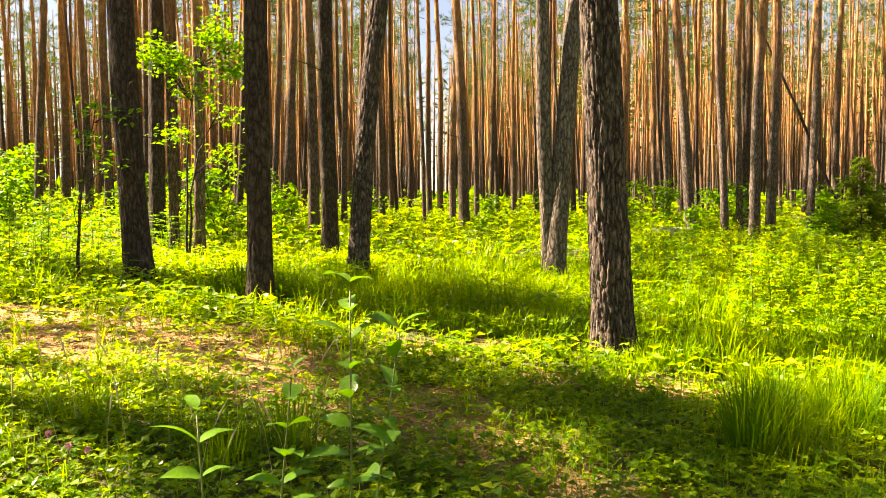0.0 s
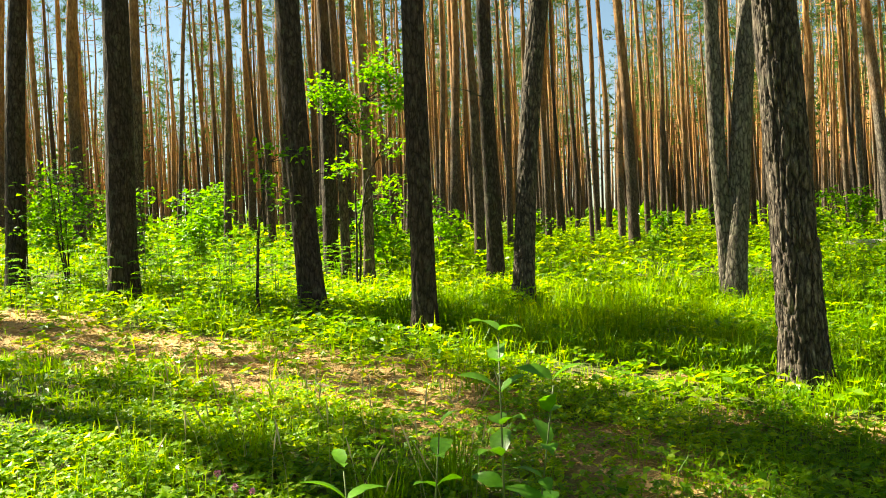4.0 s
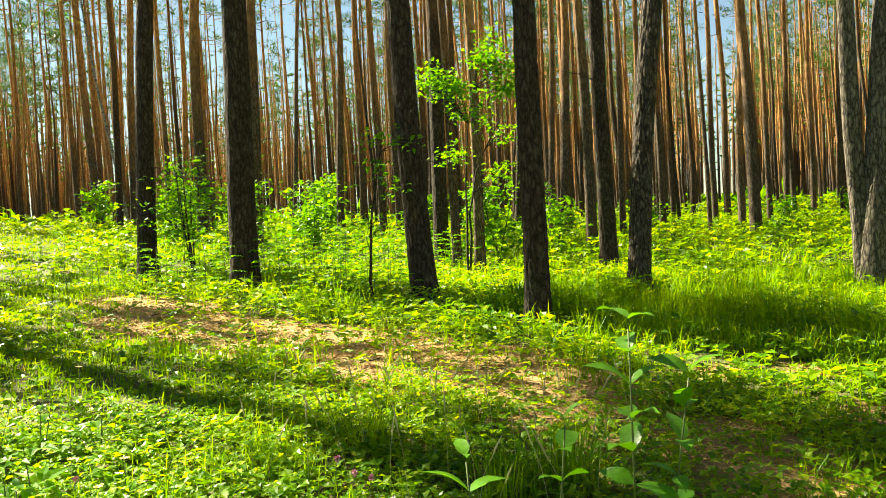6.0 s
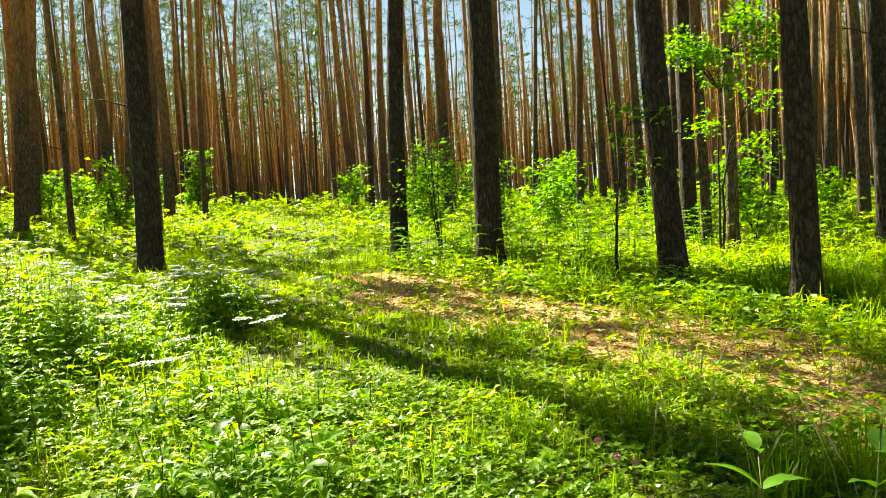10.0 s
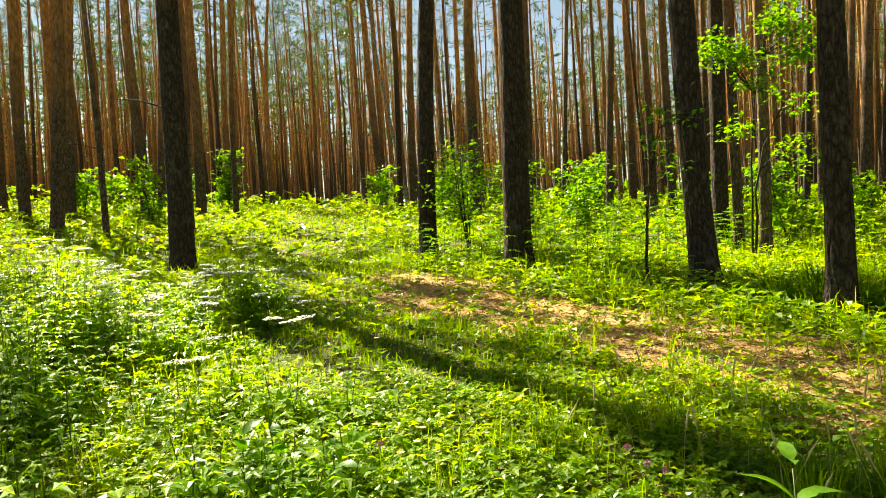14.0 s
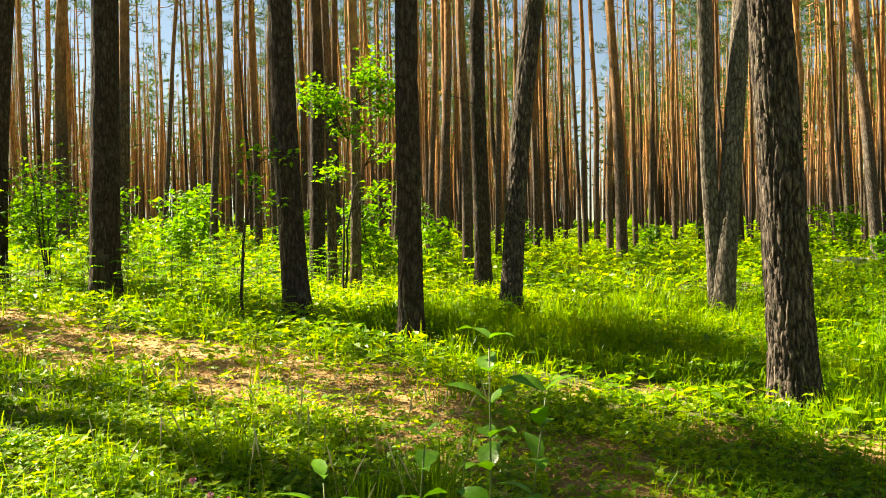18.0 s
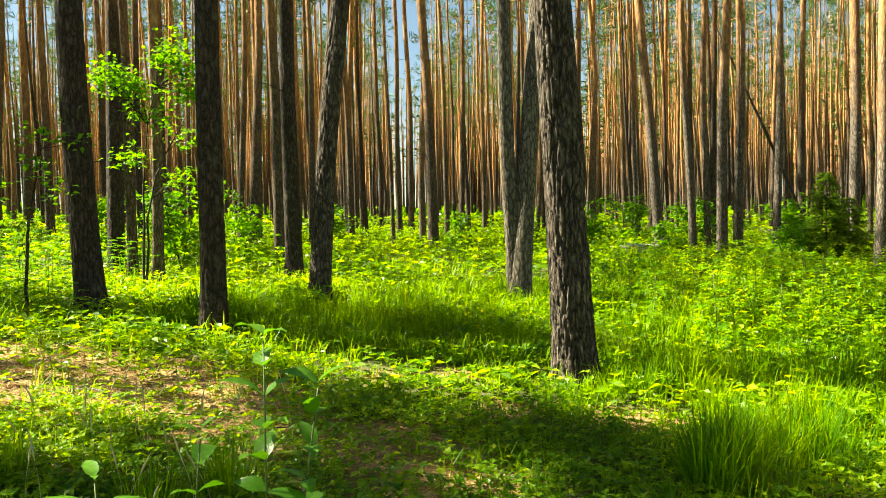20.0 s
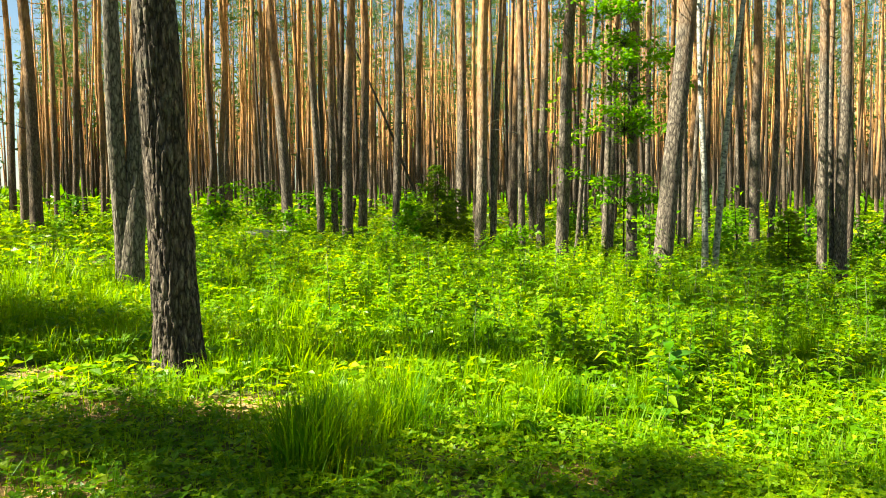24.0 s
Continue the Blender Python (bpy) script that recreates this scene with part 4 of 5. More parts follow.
# ---- shrubs and young trees ----
def woody_plant(name, x, y, height, spread, stems, count, leaf, label, category, group="", bare=0.25, mat=None, seed=0, lean=(0.0, 0.0), tall_leaf=0.62):
    """Several thin bent stems with side twigs and loose sprays of leaves."""
    g = np.random.default_rng(seed + int(abs(x) * 100))
    root = thing(name, x, y, float(ground_z(x, y)), label, category, group)
    pts = []
    for s in range(stems):
        a = g.random() * 6.28
        out = spread * (0.25 + 0.75 * g.random()) * (0.0 if stems == 1 else 1.0)
        h = height * (0.75 + 0.25 * g.random()) if s else height
        tt = np.linspace(0, 1, 7)
        line = np.stack([lean[0] * h * tt + out * np.cos(a) * tt**1.3 + 0.05 * h * np.sin(tt * 4 + a) * tt, lean[1] * h * tt + out * np.sin(a) * tt**1.3, h * tt - 0.03], 1)
        v, q, t = tube(line, np.linspace(0.006 + 0.0045 * height, 0.003, 7), 6)
        stem = part("stem", mesh_from("stem", v, [q, t], MAT_TWIG, True), root, "thin dark stem")
        for k in range(int(5 + 3 * height)):
            f = bare + (1 - bare) * g.random()
            p = np.array([np.interp(f, tt, line[:, i]) for i in range(3)])
            b = g.random() * 6.28
            ln = spread * (0.35 + 0.65 * g.random()) * (1.15 - 0.6 * f)
            e = p + [ln * math.cos(b), ln * math.sin(b), ln * (0.1 + 0.5 * g.random())]
            m = (p + e) / 2 + [0, 0, 0.05 * ln]
            v, q, t = tube([p, m, e], [0.005, 0.0035, 0.002], 4)
            part("twig", mesh_from("twig", v, [q, t], MAT_TWIG, True), stem)
            pts += [m, e, (m + e) / 2, e]
    foliage = leafy_crown(seed + 5, pts, count, 0.10 + 0.06 * spread, leaf, mat or MAT_SHRUB)
    part("foliage", foliage, root, "loose bright green leaves")
    return root


def sprayed_tree(name, x, y, stems, sprays, leaf, label, seed, mat=None):
    """A slim young tree: bent stems, and flat sprays of leaves at given places. stems: lists of points; sprays: place, half width, half height, leaves, stem."""
    g = np.random.default_rng(seed)
    foot = np.array([x, y, float(ground_z(x, y))])
    root = thing(name, *foot, label, "young tree", "saplings")
    built = []
    for line in stems:
        pts = np.array([(0.0, 0.0, -0.05)] + [np.array(p) - foot for p in line])
        tt = np.linspace(0, 1, len(pts))
        fine = np.linspace(0, 1, 9)
        pts = np.stack([np.interp(fine, tt, pts[:, i]) for i in range(3)], 1) + g.normal(0, 0.015, (9, 3)) * (fine[:, None] > 0)
        v, q, t = tube(pts, np.linspace(0.024, 0.006, 9), 7)
        built.append((part("stem", mesh_from("stem", v, [q, t], MAT_TWIG, True), root, "thin dark stem"), pts))
    for place, wide, high, count, which in sprays:
        stem, pts = built[which]
        c = np.array(place) - foot
        k = int(np.argmin(np.linalg.norm(pts - c + [0, 0, 0.35], axis=1)))
        tips = []
        for b in range(max(4, count // 30)):
            e = c + np.array([g.normal(0, wide * 0.55), g.normal(0, wide * 0.55), g.normal(0, high * 0.5)])
            mid = (pts[k] + e) / 2 + [0, 0, 0.06] + g.normal(0, 0.05, 3)
            v, q, t = tube([pts[k], mid, e], [0.006, 0.004, 0.002], 4)
            part("twig", mesh_from("twig", v, [q, t], MAT_TWIG, True), stem)
            tips += [mid * 0.3 + e * 0.7, e, e]
        part("foliage", leafy_crown(seed + 7 * k + count, tips, count, 0.13, leaf, mat or MAT_SHRUB), stem, "flat sprays of bright green leaves")


sprayed_tree("maple_sapling", -3.78, 12.5, [[(-3.76, 12.48, 1.6), (-3.70, 12.44, 2.9), (-3.35, 12.3, 4.3)], [(-3.72, 12.5, 1.7), (-3.55, 12.55, 2.6), (-2.95, 12.5, 3.6)]],
             [((-4.15, 12.1, 4.0), 0.28, 0.20, 304, 0), ((-3.75, 12.2, 3.85), 0.30, 0.16, 272, 0), ((-3.15, 12.2, 4.30), 0.30, 0.24, 304, 0), ((-2.90, 12.3, 4.05), 0.26, 0.22, 240, 0), ((-2.95, 12.3, 3.72), 0.26, 0.14, 192, 0),
              ((-3.48, 12.2, 3.40), 0.28, 0.16, 160, 0), ((-3.03, 12.6, 3.05), 0.22, 0.22, 96, 1), ((-3.10, 12.6, 2.50), 0.22, 0.25, 96, 1), ((-3.85, 12.0, 2.85), 0.20, 0.20, 112, 0)],
             0.092, "young broad-leaved tree glowing in the sun beside a pine", 1)
sprayed_tree("maple_sapling", -4.35, 9.95, [[(-4.33, 9.93, 1.5), (-4.2, 9.9, 2.2), (-4.0, 9.8, 2.9)]],
             [((-4.02, 9.8, 2.78), 0.16, 0.10, 42, 0), ((-4.08, 9.78, 2.42), 0.18, 0.10, 44, 0), ((-3.92, 9.85, 2.16), 0.18, 0.09, 44, 0), ((-3.66, 9.9, 2.74), 0.10, 0.05, 18, 0), ((-4.3, 9.9, 1.75), 0.2, 0.08, 26, 0)],
             0.095, "slim sapling with a few large sunlit leaves", 2)
woody_plant("rowan_shrub", -8.25, 11.4, 2.1, 0.85, 5, 900, 0.10, "open many-stemmed shrub between two pines", "shrub", "shrubs", 0.3, seed=4)
woody_plant("rowan_shrub", -7.3, 11.9, 1.6, 0.6, 3, 500, 0.10, "open many-stemmed shrub between two pines", "shrub", "shrubs", 0.3, seed=5)
EAST = [(0.3, 1.7, 0.5, 90), (-0.5, 2.2, 0.45, 80), (0.1, 3.3, 0.7, 170), (-0.6, 3.6, 0.5, 110), (0.5, 4.2, 0.5, 120), (-0.2, 4.9, 0.7, 180), (0.5, 5.3, 0.55, 130), (-0.5, 5.9, 0.6, 150), (0.2, 6.5, 0.7, 180), (-0.1, 7.3, 0.6, 140)]
sprayed_tree("young_rowan", 12.9, 14.27, [[(12.9, 14.27, 2.0), (12.95, 14.3, 4.5), (12.85, 14.25, 7.4)]],
             [((12.9 + 0.85 * dx, 14.27 + 0.5 * dx, dz), 1.6 * w, 0.20, int(3.0 * c), 0) for dx, dz, w, c in EAST], 0.14, "slender young tree with leafy sprays among pine trunks", 6)
woody_plant("young_rowan", 11.6, 14.9, 6.4, 0.6, 1, 260, 0.14, "slender young tree with leafy sprays among pine trunks", "young tree", "saplings", 0.3, seed=7)
woody_plant("maple_sapling", 17.0, 14.6, 3.0, 0.5, 1, 150, 0.13, "slim sapling with a few large sunlit leaves", "young tree", "saplings", 0.3, seed=8)
woody_plant("maple_sapling", 12.3, 12.7, 1.7, 0.5, 3, 220, 0.12, "leafy sapling at the foot of a thick pine", "young tree", "saplings", 0.1, seed=9)

for k, (sx, sy, sh) in enumerate(((-10.1, 19.0, 1.7), (-4.1, 15.7, 1.7), (-3.3, 17.5, 1.5), (-12.5, 17.0, 1.4), (-15.5, 20.5, 1.8), (-11.5, 22.5, 2.0), (-17.5, 23.0, 1.9), (-18.7, 20.6, 1.7),
                                  (-27.0, 20.4, 2.7), (-27.5, 19.0, 1.8), (-21.0, 13.2, 2.0), (-23.8, 12.6, 1.8), (-25.5, 14.6, 1.7), (-8.6, 16.2, 1.3), (-6.6, 18.2, 1.5), (-6.0, 22.0, 1.6),
                                  (-14.0, 27.0, 2.0), (-19.0, 29.0, 2.2), (-2.2, 27.5, 1.3), (1.8, 24.5, 1.1), (4.2, 26.0, 1.4), (6.0, 24.0, 1.6), (7.4, 21.2, 1.2), (8.0, 27.5, 1.7),
                                  (9.7, 25.0, 1.6), (12.0, 23.5, 1.7), (9.3, 18.6, 1.1), (14.6, 18.6, 1.5), (10.2, 15.0, 1.0), (16.4, 17.0, 1.5), (18.6, 16.2, 1.6), (15.2, 13.6, 1.1), (20.5, 15.5, 1.6), (21.0, 13.6, 1.5))):
    woody_plant("shrub", sx, sy, sh, (0.42 if sh < 2.5 else 0.22) * sh, 4, int(330 * sh), 0.11 + 0.0025 * math.hypot(sx, sy), "leafy green shrub under the pines" if sh < 1.8 else "tall leafy shrub glowing under the pines", "shrub", "shrubs", 0.08, seed=100 + k)


def spruce(x, y, height, reach, mat, label, seed):
    """A young spruce: whorls of drooping branches set with needle twigs."""
    g = np.random.default_rng(seed)
    root = thing("young_spruce", x, y, float(ground_z(x, y)), label, "spruce tree", "young spruces")
    v, q, t = tube([(0, 0, -0.05), (0, 0, height * 0.5), (0.02, 0, height)], [0.03, 0.02, 0.005], 7)
    part("trunk", mesh_from("trunk", v, [q, t], MAT_TWIG, True), root)
    rows = int(height / 0.10)
    for k in range(rows):
        f = k / rows
        z = height * (0.06 + 0.92 * f)
        wood, green = Heap(), Heap()
        for j in range(5):
            a = j * 1.257 + k * 2.4 + g.normal(0, 0.35)
            ln = reach * (1.02 - f) ** 0.85 * (0.55 + 0.65 * g.random()) + 0.05
            tt = np.linspace(0, 1, 6)
            line = np.stack([np.cos(a) * ln * tt, np.sin(a) * ln * tt, z + ln * ((0.1 + 0.3 * g.random()) * tt - (0.2 + 0.35 * g.random()) * tt**2)], 1)
            wood.add(*tube(line, np.linspace(0.008, 0.002, 6), 4))
            m = int(26 + 60 * ln)
            s = 0.15 + 0.85 * g.random(m)
            b = np.stack([np.interp(s, tt, line[:, i]) for i in range(3)], 1)
            side = np.where(g.random(m) < 0.5, 1.0, -1.0) * (0.5 + 0.5 * g.random(m))
            d = np.stack([np.cos(a + side * 0.9), np.sin(a + side * 0.9), g.normal(-0.15, 0.45, m)], 1)
            vv, t2 = flat_leaves(b, d, g.normal(0, 0.3, (m, 3)) + [0, 0, 1], (0.06 + 0.16 * ln * (1 - s) + 0.05 * g.random(m)), np.full(m, 0.022))
            green.add(vv, None, t2)
        whorl = part("branch_whorl", wood.mesh("branch_whorl", MAT_TWIG, True), root)
        part("needles", green.mesh("needles", mat), whorl)


spruce(11.08, 19.99, 2.6, 1.25, MAT_SPRUCE, "dark bushy young spruce among the pine trunks", 5)
spruce(12.15, 20.80, 1.9, 1.0, MAT_SPRUCE, "dark bushy young spruce among the pine trunks", 6)
spruce(17.21, 13.22, 1.7, 0.85, leaf_material("young_spruce_needles", [(0.0, (0.12, 0.22, 0.010)), (0.7, (0.20, 0.32, 0.014)), (1.0, (0.28, 0.38, 0.018))], (2.2, 2.0, 0.6), 0.5, 0.45), "light green young spruce in the sun", 7)


# ---- single plants near the walk ----
def big_leaf(length, width, seed):
    """One broad leaf with a bent midrib, arched halves and a wavy rim."""
    g = np.random.default_rng(seed)
    n = 8
    t = np.linspace(0, 1, n)
    half = 0.5 * width * np.sin(np.pi * t**0.8) ** 0.9 * (1 + 0.06 * g.normal(0, 1, n))
    z = 0.10 * length * np.sin(t * 2.2) - 0.28 * length * t**2
    v = []
    for k in range(n):
        w = 0.01 * length * g.normal(0, 1, 2)
        v += [(t[k] * length, half[k], z[k] + 0.22 * half[k] + w[0]), (t[k] * length, 0, z[k]), (t[k] * length, -half[k], z[k] + 0.22 * half[k] + w[1])]
    q = [(3 * k + j, 3 * k + 3 + j, 3 * k + 4 + j, 3 * k + 1 + j) for k in range(n - 1) for j in (0, 1)]
    return mesh_from("leaf", np.array(v), [np.array(q)], MAT_BIGLEAF, True)


BIG_LEAVES = [big_leaf(0.20, 0.095, 1), big_leaf(0.17, 0.08, 2), big_leaf(0.13, 0.07, 3)]


def leafy_sapling(x, y, height, pairs, scale=1.0, seed=0, lean=(0.0, 0.0), label="knee-high sapling with large smooth oval leaves", low=0.30):
    g = np.random.default_rng(seed)
    root = thing("leafy_sapling", x, y, float(ground_z(x, y)), label, "sapling", "large-leaved saplings")
    tt = np.linspace(0, 1, 5)
    line = np.stack([lean[0] * height * tt, lean[1] * height * tt, height * tt - 0.02], 1)
    v, q, t = tube(line, np.linspace(0.006, 0.0025, 5), 6)
    part("stem", mesh_from("stem", v, [q, t], MAT_STEM, True), root)
    for k in range(pairs):
        f = low + (1 - low) * k / max(1, pairs - 1)
        a = g.random() * 360
        for side in (0, 180):
            ob = part("leaf", BIG_LEAVES[int(g.random() * 2.99)], root)
            s = scale * (0.75 + 0.4 * g.random()) * (1.0 if k < pairs - 1 else 0.8)
            ob.matrix_basis = pose(lean[0] * height * f, lean[1] * height * f, height * f, g.normal(0, 14), -8 - 18 * f + g.normal(0, 12), a + side + g.normal(0, 20)) @ Matrix.Scale(s, 4)


NEAR_LABEL = "waist-high sapling with smooth oval leaves before the path"
leafy_sapling(-0.24, 2.68, 1.20, 8, 0.80, 1, (0.01, 0.0), NEAR_LABEL, 0.42)
leafy_sapling(-0.22, 2.70, 1.04, 6, 0.78, 2, (0.15, 0.0), NEAR_LABEL, 0.50)
leafy_sapling(-0.52, 2.66, 0.88, 6, 0.76, 3, (0.10, 0.02), NEAR_LABEL, 0.45)
leafy_sapling(-0.70, 2.62, 0.76, 5, 0.74, 4, (-0.05, 0.0), NEAR_LABEL, 0.40)
leafy_sapling(-3.05, 2.7, 0.34, 4, 0.75, 5)
leafy_sapling(-2.85, 2.85, 0.30, 3, 0.7, 9)
leafy_sapling(4.74, 4.6, 0.62, 6, 1.15, 6, (0.05, 0.0), "dark sapling with large drooping leaves")
leafy_sapling(5.0, 4.75, 0.45, 4, 1.1, 7, (0.1, 0.05), "dark sapling with large drooping leaves")
leafy_sapling(-3.2, 2.6, 0.35, 4, 0.9, 8)


def grass_tussock(x, y, height, count, width, label, seed, mat=None):
    g = np.random.default_rng(seed)
    r, a = 0.19 * g.random(count) ** 0.7, g.random(count) * 6.283
    b = np.stack([r * np.cos(a), r * np.sin(a), np.full(count, -0.02)], 1)
    h = Heap()
    h.add(*blades(b, a + g.normal(0, 0.5, count), height * (0.5 + 0.6 * g.random(count)), width * (0.7 + 0.6 * g.random(count)), 0.10 + 0.60 * g.random(count) ** 1.4))
    ob = new("grass_tussock", h.mesh("grass_tussock", mat or MAT_GRASS))
    ob.location = (x, y, float(ground_z(x, y)))
    tagged(ob, label, "grass tuft", "grass tufts")


# The first two tussocks carry some of their shade in the darker blade colour.
grass_tussock(1.98, 4.70, 0.58, 240, 0.008, "tall dense tussock of dark green grass blades", 1, MAT_DARK_GRASS)
grass_tussock(2.12, 4.86, 0.50, 160, 0.008, "tall dense tussock of dark green grass blades", 13, MAT_DARK_GRASS)
grass_tussock(2.2, 4.75, 0.50, 120, 0.009, "tall dense tussock of green grass blades", 2)
grass_tussock(2.75, 5.3, 0.5, 130, 0.009, "tall dense tussock of green grass blades", 3)
grass_tussock(2.0, 6.9, 0.34, 120, 0.007, "grass tuft beside a thick pine", 4)
grass_tussock(2.4, 7.1, 0.36, 130, 0.007, "grass tuft beside a thick pine", 5)
grass_tussock(1.6, 6.75, 0.22, 70, 0.006, "grass tuft beside a thick pine", 12)
grass_tussock(-2.0, 4.55, 0.38, 90, 0.006, "loose tuft of thin grass by the path", 6)
grass_tussock(-0.75, 4.35, 0.45, 130, 0.0065, "loose tuft of thin grass by the path", 7)
grass_tussock(-1.05, 4.1, 0.40, 110, 0.0065, "loose tuft of thin grass by the path", 8)
grass_tussock(0.3, 10.4, 0.5, 220, 0.010, "sunlit grass tuft in the clearing", 9)
grass_tussock(-0.6, 9.7, 0.45, 200, 0.010, "shaded grass tuft beside a pine", 10)
grass_tussock(3.3, 5.9, 0.45, 170, 0.007, "tall dense tussock of green grass blades", 11)
for k in range(46):
    tx, ty = 2.6 + 7.5 * hash2(k, 1, 71), 4.9 + 7.5 * hash2(k, 2, 71)
    grass_tussock(tx, ty, 0.36 + 0.24 * hash2(k, 3, 71), 110, 0.006 + 0.0004 * ty, "loose bright grass tuft among the field herbs", 200 + k)
for k in range(26):
    tx, ty = -2.6 + 4.6 * hash2(k, 1, 72), 8.6 + 4.5 * hash2(k, 2, 72)
    grass_tussock(tx, ty, 0.34 + 0.22 * hash2(k, 3, 72), 110, 0.009, "sunlit grass tuft in the clearing", 300 + k)


for k in range(60):
    tx, ty = 2.2 + 2.9 * hash2(k, 1, 73), 5.0 + 3.2 * hash2(k, 2, 73)
    if math.hypot(tx - 1.76, ty - 7.36) > 0.35:
        grass_tussock(tx, ty, 0.34 + 0.22 * hash2(k, 3, 73), 100, 0.0055, "loose tuft of long grass beside a thick pine", 400 + k, MAT_DARK_GRASS if k % 3 == 0 else None)


def seedling_meshes(seed):
    """A slim stem with feathered leaves: stem mesh and foliage mesh."""
    g = np.random.default_rng(seed)
    h = 0.7
    stem, green = Heap(), Heap()
    stem.add(*tube([(0, 0, -0.02), (0.02, 0.01, h * 0.5), (0.0, 0.03, h)], [0.006, 0.004, 0.002], 5))
    for k in range(9):
        f = 0.25 + 0.75 * k / 8
        a = k * 2.4 + g.normal(0, 0.3)
        ln = 0.24 * (1.15 - 0.5 * f) * (0.8 + 0.4 * g.random())
        for s in np.linspace(0.25, 1.0, 6):
            c = np.array([0.01 + math.cos(a) * ln * s, 0.015 + math.sin(a) * ln * s, h * f + ln * (0.5 * s - 0.45 * s * s)])
            for side in (-1.0, 1.0):
                d = np.array([[math.cos(a + side * 1.05), math.sin(a + side * 1.05), g.normal(-0.05, 0.12)]])
                v, t = leaves(c[None], d, np.array([[g.normal(0, 0.2), g.normal(0, 0.2), 1.0]]), [0.075 * (1.15 - 0.35 * s)], [0.026])
                green.add(v, None, t)
    return stem.mesh("stem", MAT_STEM, True), green.mesh("foliage", MAT_SHRUB)


SEEDLINGS = [seedling_meshes(k) for k in range(4)]


def rowan_seedling(x, y, scale, turn, k):
    root = thing("rowan_seedling", x, y, float(ground_z(x, y)), "knee-high seedling with feathered light green leaves", "seedling", "seedlings", turn=turn)
    root.scale = (scale, scale, scale)
    part("stem", SEEDLINGS[k % 4][0], root)
    part("foliage", SEEDLINGS[k % 4][1], root)


for k in range(170):
    sx, sy = 3.0 + 11.5 * hash2(k, 1, 60), 6.4 + 8.0 * hash2(k, 2, 60)
    if k > 70:
        sx, sy = -9.5 + 6.0 * hash2(k, 3, 60), 9.0 + 7.0 * hash2(k, 4, 60)
    rowan_seedling(sx, sy, 0.6 + 0.75 * hash2(k, 5, 60), 360 * hash2(k, 6, 60), k)


# ---- fallen wood, flowers, dry stalks ----
def fallen_log():
    root = thing("fallen_log", 6.7, 22.0, float(ground_z(6.7, 22.0)), "pale weathered log lying in the undergrowth", "log")
    v, q, t = tube([(-0.75, -0.05, 0.22), (-0.2, 0, 0.26), (0.4, 0.03, 0.24), (0.8, 0.0, 0.27)], [0.14, 0.16, 0.155, 0.13], 12)
    part("log_body", mesh_from("log_body", v, [q, t], MAT_LOG, True), root)
    v, q, t = tube([(0.3, 0.25, 0.1), (0.75, 0.3, 0.42), (1.05, 0.25, 0.52)], [0.10, 0.09, 0.06], 9)
    part("root_stub", mesh_from("root_stub", v, [q, t], MAT_TWIG, True), root, "dark broken root stub")
    v, q, t = tube([(-1.6, 0.4, 0.12), (-0.9, 0.35, 0.2), (-0.5, 0.3, 0.2)], [0.06, 0.07, 0.05], 9)
    part("branch", mesh_from("branch", v, [q, t], MAT_LOG, True), root)


fallen_log()


def dead_pole():
    root = thing("leaning_dead_tree", 14.6, 27.0, float(ground_z(14.6, 27.0)), "thin dead tree leaning among the pines", "dead tree")
    v, q, t = tube([(0, 0, -0.1), (-1.6, 0.3, 4.0), (-3.6, 0.6, 8.6)], [0.06, 0.05, 0.02], 7)
    part("trunk", mesh_from("trunk", v, [q, t], MAT_TWIG, True), root)


dead_pole()


def clover(x, y, height, seed):
    g = np.random.default_rng(seed)
    root = thing("clover_flower", x, y, float(ground_z(x, y)), "pink clover flower head on a thin stem", "flower", "pink clovers")
    v, q, t = tube([(0, 0, -0.02), (0.01, 0, height * 0.6), (0.02, 0.01, height)], [0.002, 0.0018, 0.0015], 5)
    part("stem", mesh_from("stem", v, [q, t], MAT_STEM, True), root)
    d = unit(g.normal(0, 1, (60, 3)) + [0, 0, 0.35])
    vv, tt = flat_leaves(np.array([0.02, 0.01, height]) + d * 0.004, d, g.normal(0, 1, (60, 3)), np.full(60, 0.017), np.full(60, 0.005))
    part("flower_head", mesh_from("flower_head", vv, [tt], MAT_PINK), root, "round pink flower head")


for k, (fx, fy, fh) in enumerate(((-1.83, 3.8, 0.22), (-1.69, 3.7, 0.2), (-1.62, 3.74, 0.17), (-2.9, 3.2, 0.2))):
    clover(fx, fy, fh, k)


def orange_flower(x, y, height, seed):
    g = np.random.default_rng(seed)
    root = thing("orange_flower", x, y, float(ground_z(x, y)), "small orange flower among the herbs", "flower", "orange flowers")
    v, q, t = tube([(0, 0, -0.02), (0, 0.01, height)], [0.002, 0.0015], 5)
    part("stem", mesh_from("stem", v, [q, t], MAT_STEM, True), root)
    a = np.arange(7) * 0.898
    d = np.stack([np.cos(a), np.sin(a), np.full(7, 0.35)], 1)
    vv, tt = leaves(np.tile([0, 0.01, height], (7, 1)), d, np.tile([0, 0, 1.0], (7, 1)), np.full(7, 0.028), np.full(7, 0.018))
    part("petals", mesh_from("petals", vv, [tt], MAT_ORANGE), root, "orange petals")


for k, (fx, fy, fh) in enumerate(((-4.42, 4.84, 0.26), (-3.1, 3.4, 0.2), (-2.9, 3.55, 0.18), (-3.45, 3.75, 0.2), (-2.75, 3.2, 0.18))):
    orange_flower(fx, fy, fh, k)


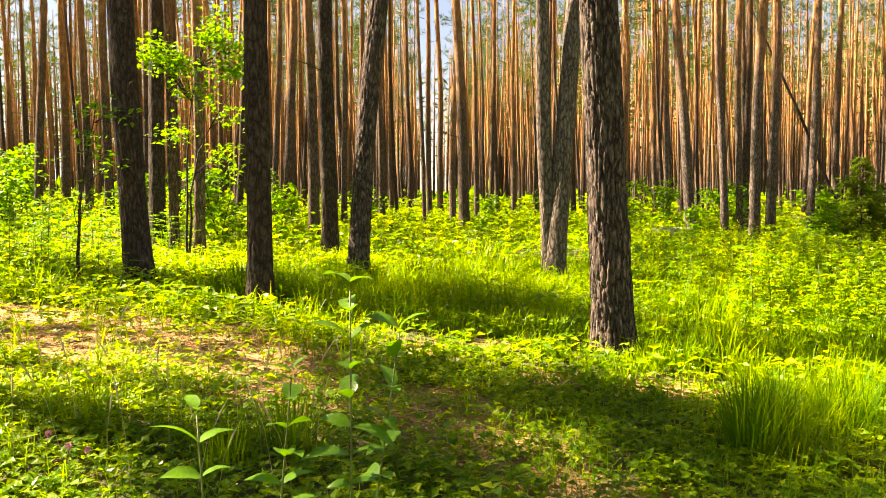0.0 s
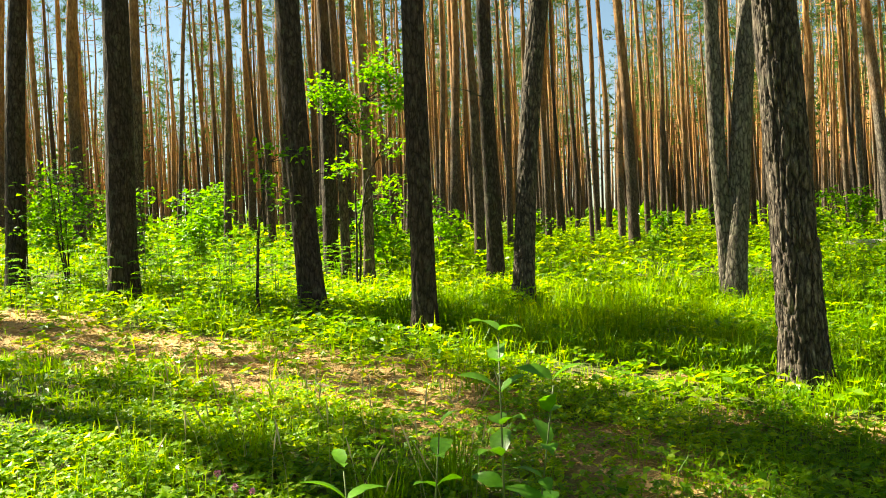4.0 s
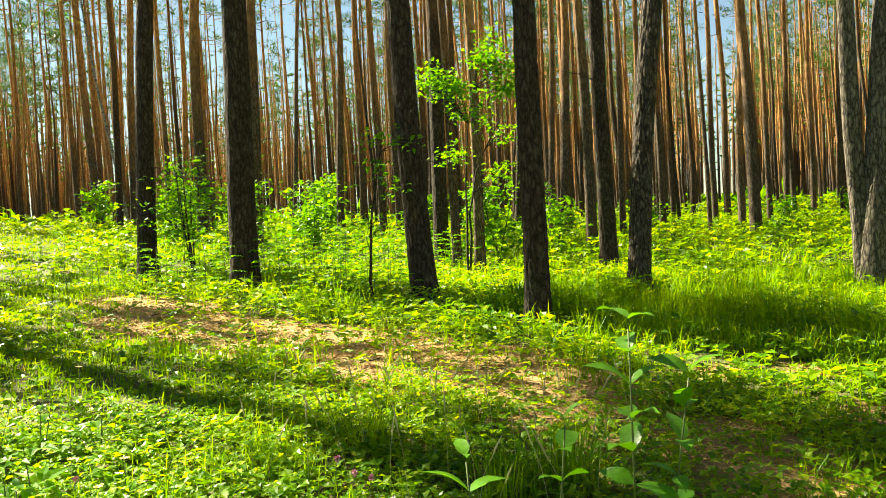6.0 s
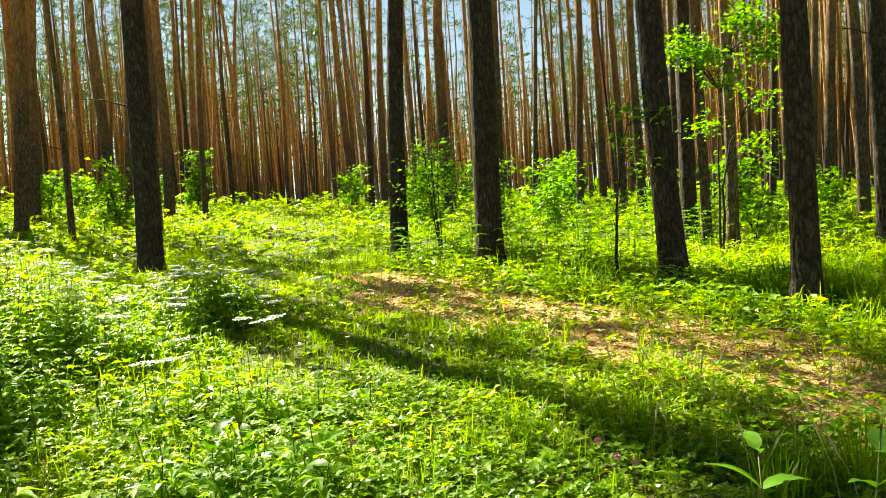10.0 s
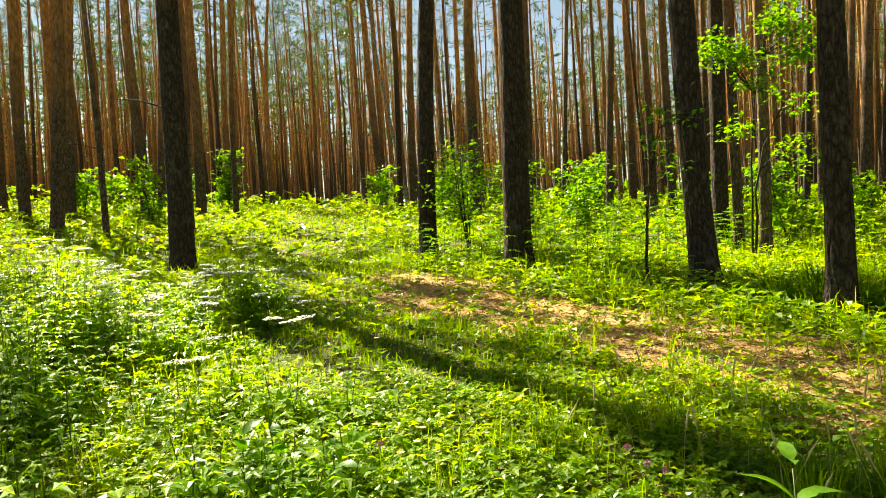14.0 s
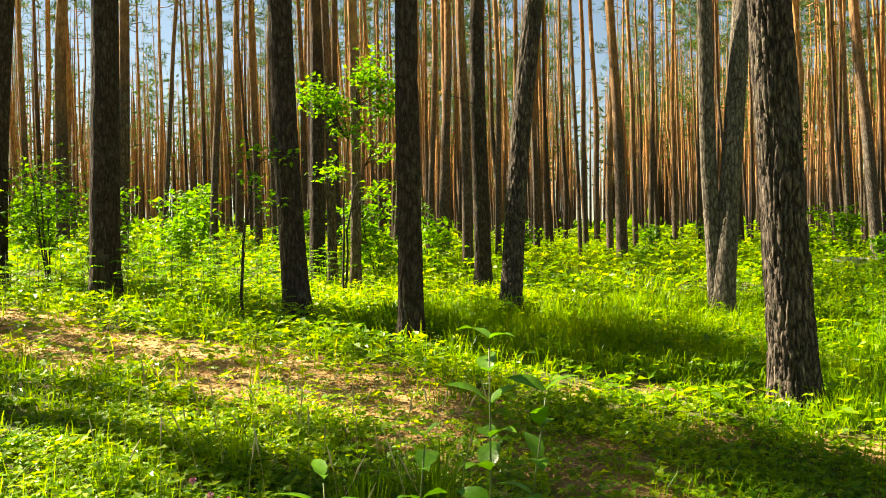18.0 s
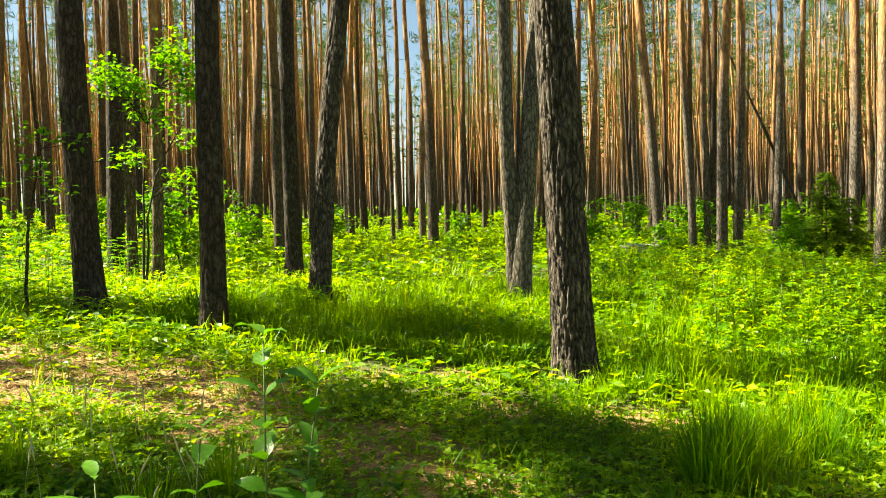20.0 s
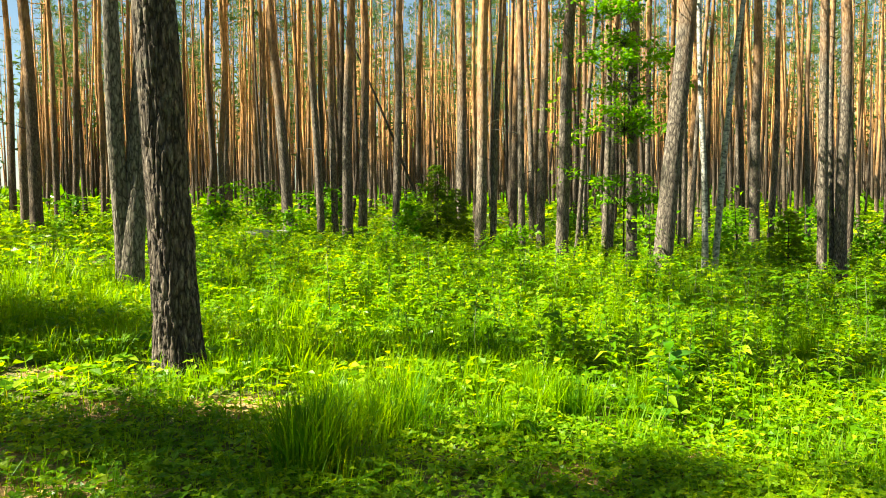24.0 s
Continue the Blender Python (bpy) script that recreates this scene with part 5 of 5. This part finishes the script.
def umbels():
    """Flat white flower heads over the bank herbs, several small umbels to a head."""
    g = np.random.default_rng(12)
    heads, stalks = Heap(), Heap()
    for k in range(210):
        x, y = -4.4 - 5.4 * g.random(), 2.2 + 4.2 * g.random()
        if k > 196:
            x, y = -6.75 + 0.4 * g.normal(), 5.4 + 0.4 * g.normal()
        if ((-x) * 0.9 - (y - 2.2) * 0.55 < 3.0 or math.hypot(x, y) > 9.8) and k <= 196:
            continue
        if fbm(np.array([x * 1.3]), np.array([y * 1.3]), 52)[0] < 0.40:
            continue
        z = float(ground_z(x, y))
        h = float(bank_height(np.array([x]), np.array([y]))[0][0]) * (0.95 + 0.22 * g.random())
        stalks.add(*tube([(x, y, z), (x + 0.03, y, z + h)], [0.003, 0.002], 4, False)[:2])
        size = 0.05 + 0.05 * g.random()
        tip = g.normal(0, 0.12, 2)
        for j in range(9):
            cr, ca = size * (0.0 if j == 0 else 0.75), j * 0.785
            cx, cy = x + 0.03 + cr * math.cos(ca), y + cr * math.sin(ca)
            cz = z + h + 0.012 * g.random() + tip[0] * cr * math.cos(ca) + tip[1] * cr * math.sin(ca) - 1.5 * cr * cr
            m = 14
            r, a = size * 0.33 * np.sqrt(g.random(m)), g.random(m) * 6.283
            c = np.stack([cx + r * np.cos(a), cy + r * np.sin(a), cz + 0.006 * g.random(m)], 1)
            vv, tt = flat_leaves(c, np.stack([np.cos(a), np.sin(a), np.full(m, 0.2)], 1), np.tile([0, 0, 1.0], (m, 1)), np.full(m, 0.016), np.full(m, 0.016))
            heads.add(vv, None, tt)
            stalks.add(*tube([(x + 0.03, y, z + h - 0.05), (cx, cy, cz)], [0.0015, 0.001], 3, False)[:2])
    tagged(new("umbel_stalks", stalks.mesh("umbel_stalks", MAT_STEM)), "thin green stalks of white flowering herbs", "flowers", kind="stuff")
    tagged(new("umbel_flowers", heads.mesh("umbel_flowers", MAT_WHITE)), "flat white flower heads over the bank herbs", "flowers", kind="stuff")


umbels()


def dry_stalks():
    """Seeding grass stalks, straw pale, near the path."""
    g = np.random.default_rng(15)
    h = Heap()
    for k in range(60):
        x, y = -2.6 + 2.2 * g.random(), 3.6 + 1.7 * g.random()
        if k > 44:
            x, y = 11.6 + 1.4 * g.random(), 12.6 + 1.0 * g.random()
        z = float(ground_z(x, y))
        ht = 0.28 + 0.25 * g.random()
        b = g.normal(0, 0.18, 2)
        h.add(*tube([(x, y, z), (x + b[0] * ht * 0.5, y + b[1] * ht * 0.5, z + ht * 0.7), (x + b[0] * ht, y + b[1] * ht, z + ht)], [0.0015, 0.0012, 0.001], 3, False)[:2])
        h.add(*tube([(x + b[0] * ht * 0.8, y + b[1] * ht * 0.8, z + ht * 0.86), (x + b[0] * ht, y + b[1] * ht, z + ht), (x + b[0] * ht * 1.3, y + b[1] * ht * 1.3, z + ht * 1.16)], [0.002, 0.0055, 0.001], 4, False)[:2])
    tagged(new("dry_grass_stalks", h.mesh("dry_grass_stalks", MAT_STRAW)), "pale seeding grass stalks beside the path", "grass", kind="stuff")


dry_stalks()


def fallen_twig(x, y, length, turn, seed):
    g = np.random.default_rng(seed)
    tt = np.linspace(0, 1, 5)
    line = np.stack([length * (tt - 0.5), 0.05 * length * np.sin(tt * 4 + seed), 0.012 + 0.01 * g.random(5)], 1)
    v, q, t = tube(line, np.linspace(0.006, 0.003, 5), 6)
    ob = new("fallen_twig", mesh_from("fallen_twig", v, [q, t], MAT_LOG if seed % 3 == 0 else MAT_TWIG, True))
    ob.matrix_basis = pose(x, y, float(ground_z(x, y)), 0, 0, turn)
    tagged(ob, "dry fallen twig lying on the path", "twig", "fallen twigs")


for k in range(14):
    f = hash2(k, 5, 8)
    px, py = np.interp(f, np.linspace(0, 1, len(PATH)), PATH[:, 0]), np.interp(f, np.linspace(0, 1, len(PATH)), PATH[:, 1])
    fallen_twig(float(px) + 0.9 * (hash2(k, 6, 8) - 0.5), float(py) + 0.9 * (hash2(k, 7, 8) - 0.5), 0.2 + 0.35 * hash2(k, 8, 8), 180 * hash2(k, 9, 8), k)


def standing_place_herbs():
    """Low herbs round the standing place and behind it, out to the next trees."""
    g = np.random.default_rng(88)
    n = 30000
    r, a = 0.5 + 11.5 * g.random(n) ** 0.8, np.radians(360 * g.random(n))
    x, y = -r * np.sin(a), r * np.cos(a)
    turn = np.degrees(np.arctan2(-x, y))
    keep = (r < 2.1) | (turn < -66) | (turn > 78)
    x, y = x[keep], y[keep]
    k = len(x)
    c = np.stack([x, y, ground_z(x, y) + 0.02 + 0.10 * g.random(k)], 1)
    yaw = g.random(k) * 6.283
    heap = Heap()
    for j in range(3):
        d = np.stack([np.cos(yaw + 2.094 * j), np.sin(yaw + 2.094 * j), g.normal(0.1, 0.25, k)], 1)
        s = 0.07 * (0.6 + 0.8 * g.random(k))
        v, t = flat_leaves(c, d, g.normal(0, 0.3, (k, 3)) + [0, 0, 1], s, s * 0.72)
        heap.add(v, None, t)
    tagged(new("standing_place_herbs", heap.mesh("standing_place_herbs", MAT_HERB)), "low three-leaved green herbs covering the soil", "herbs", kind="stuff")


standing_place_herbs()
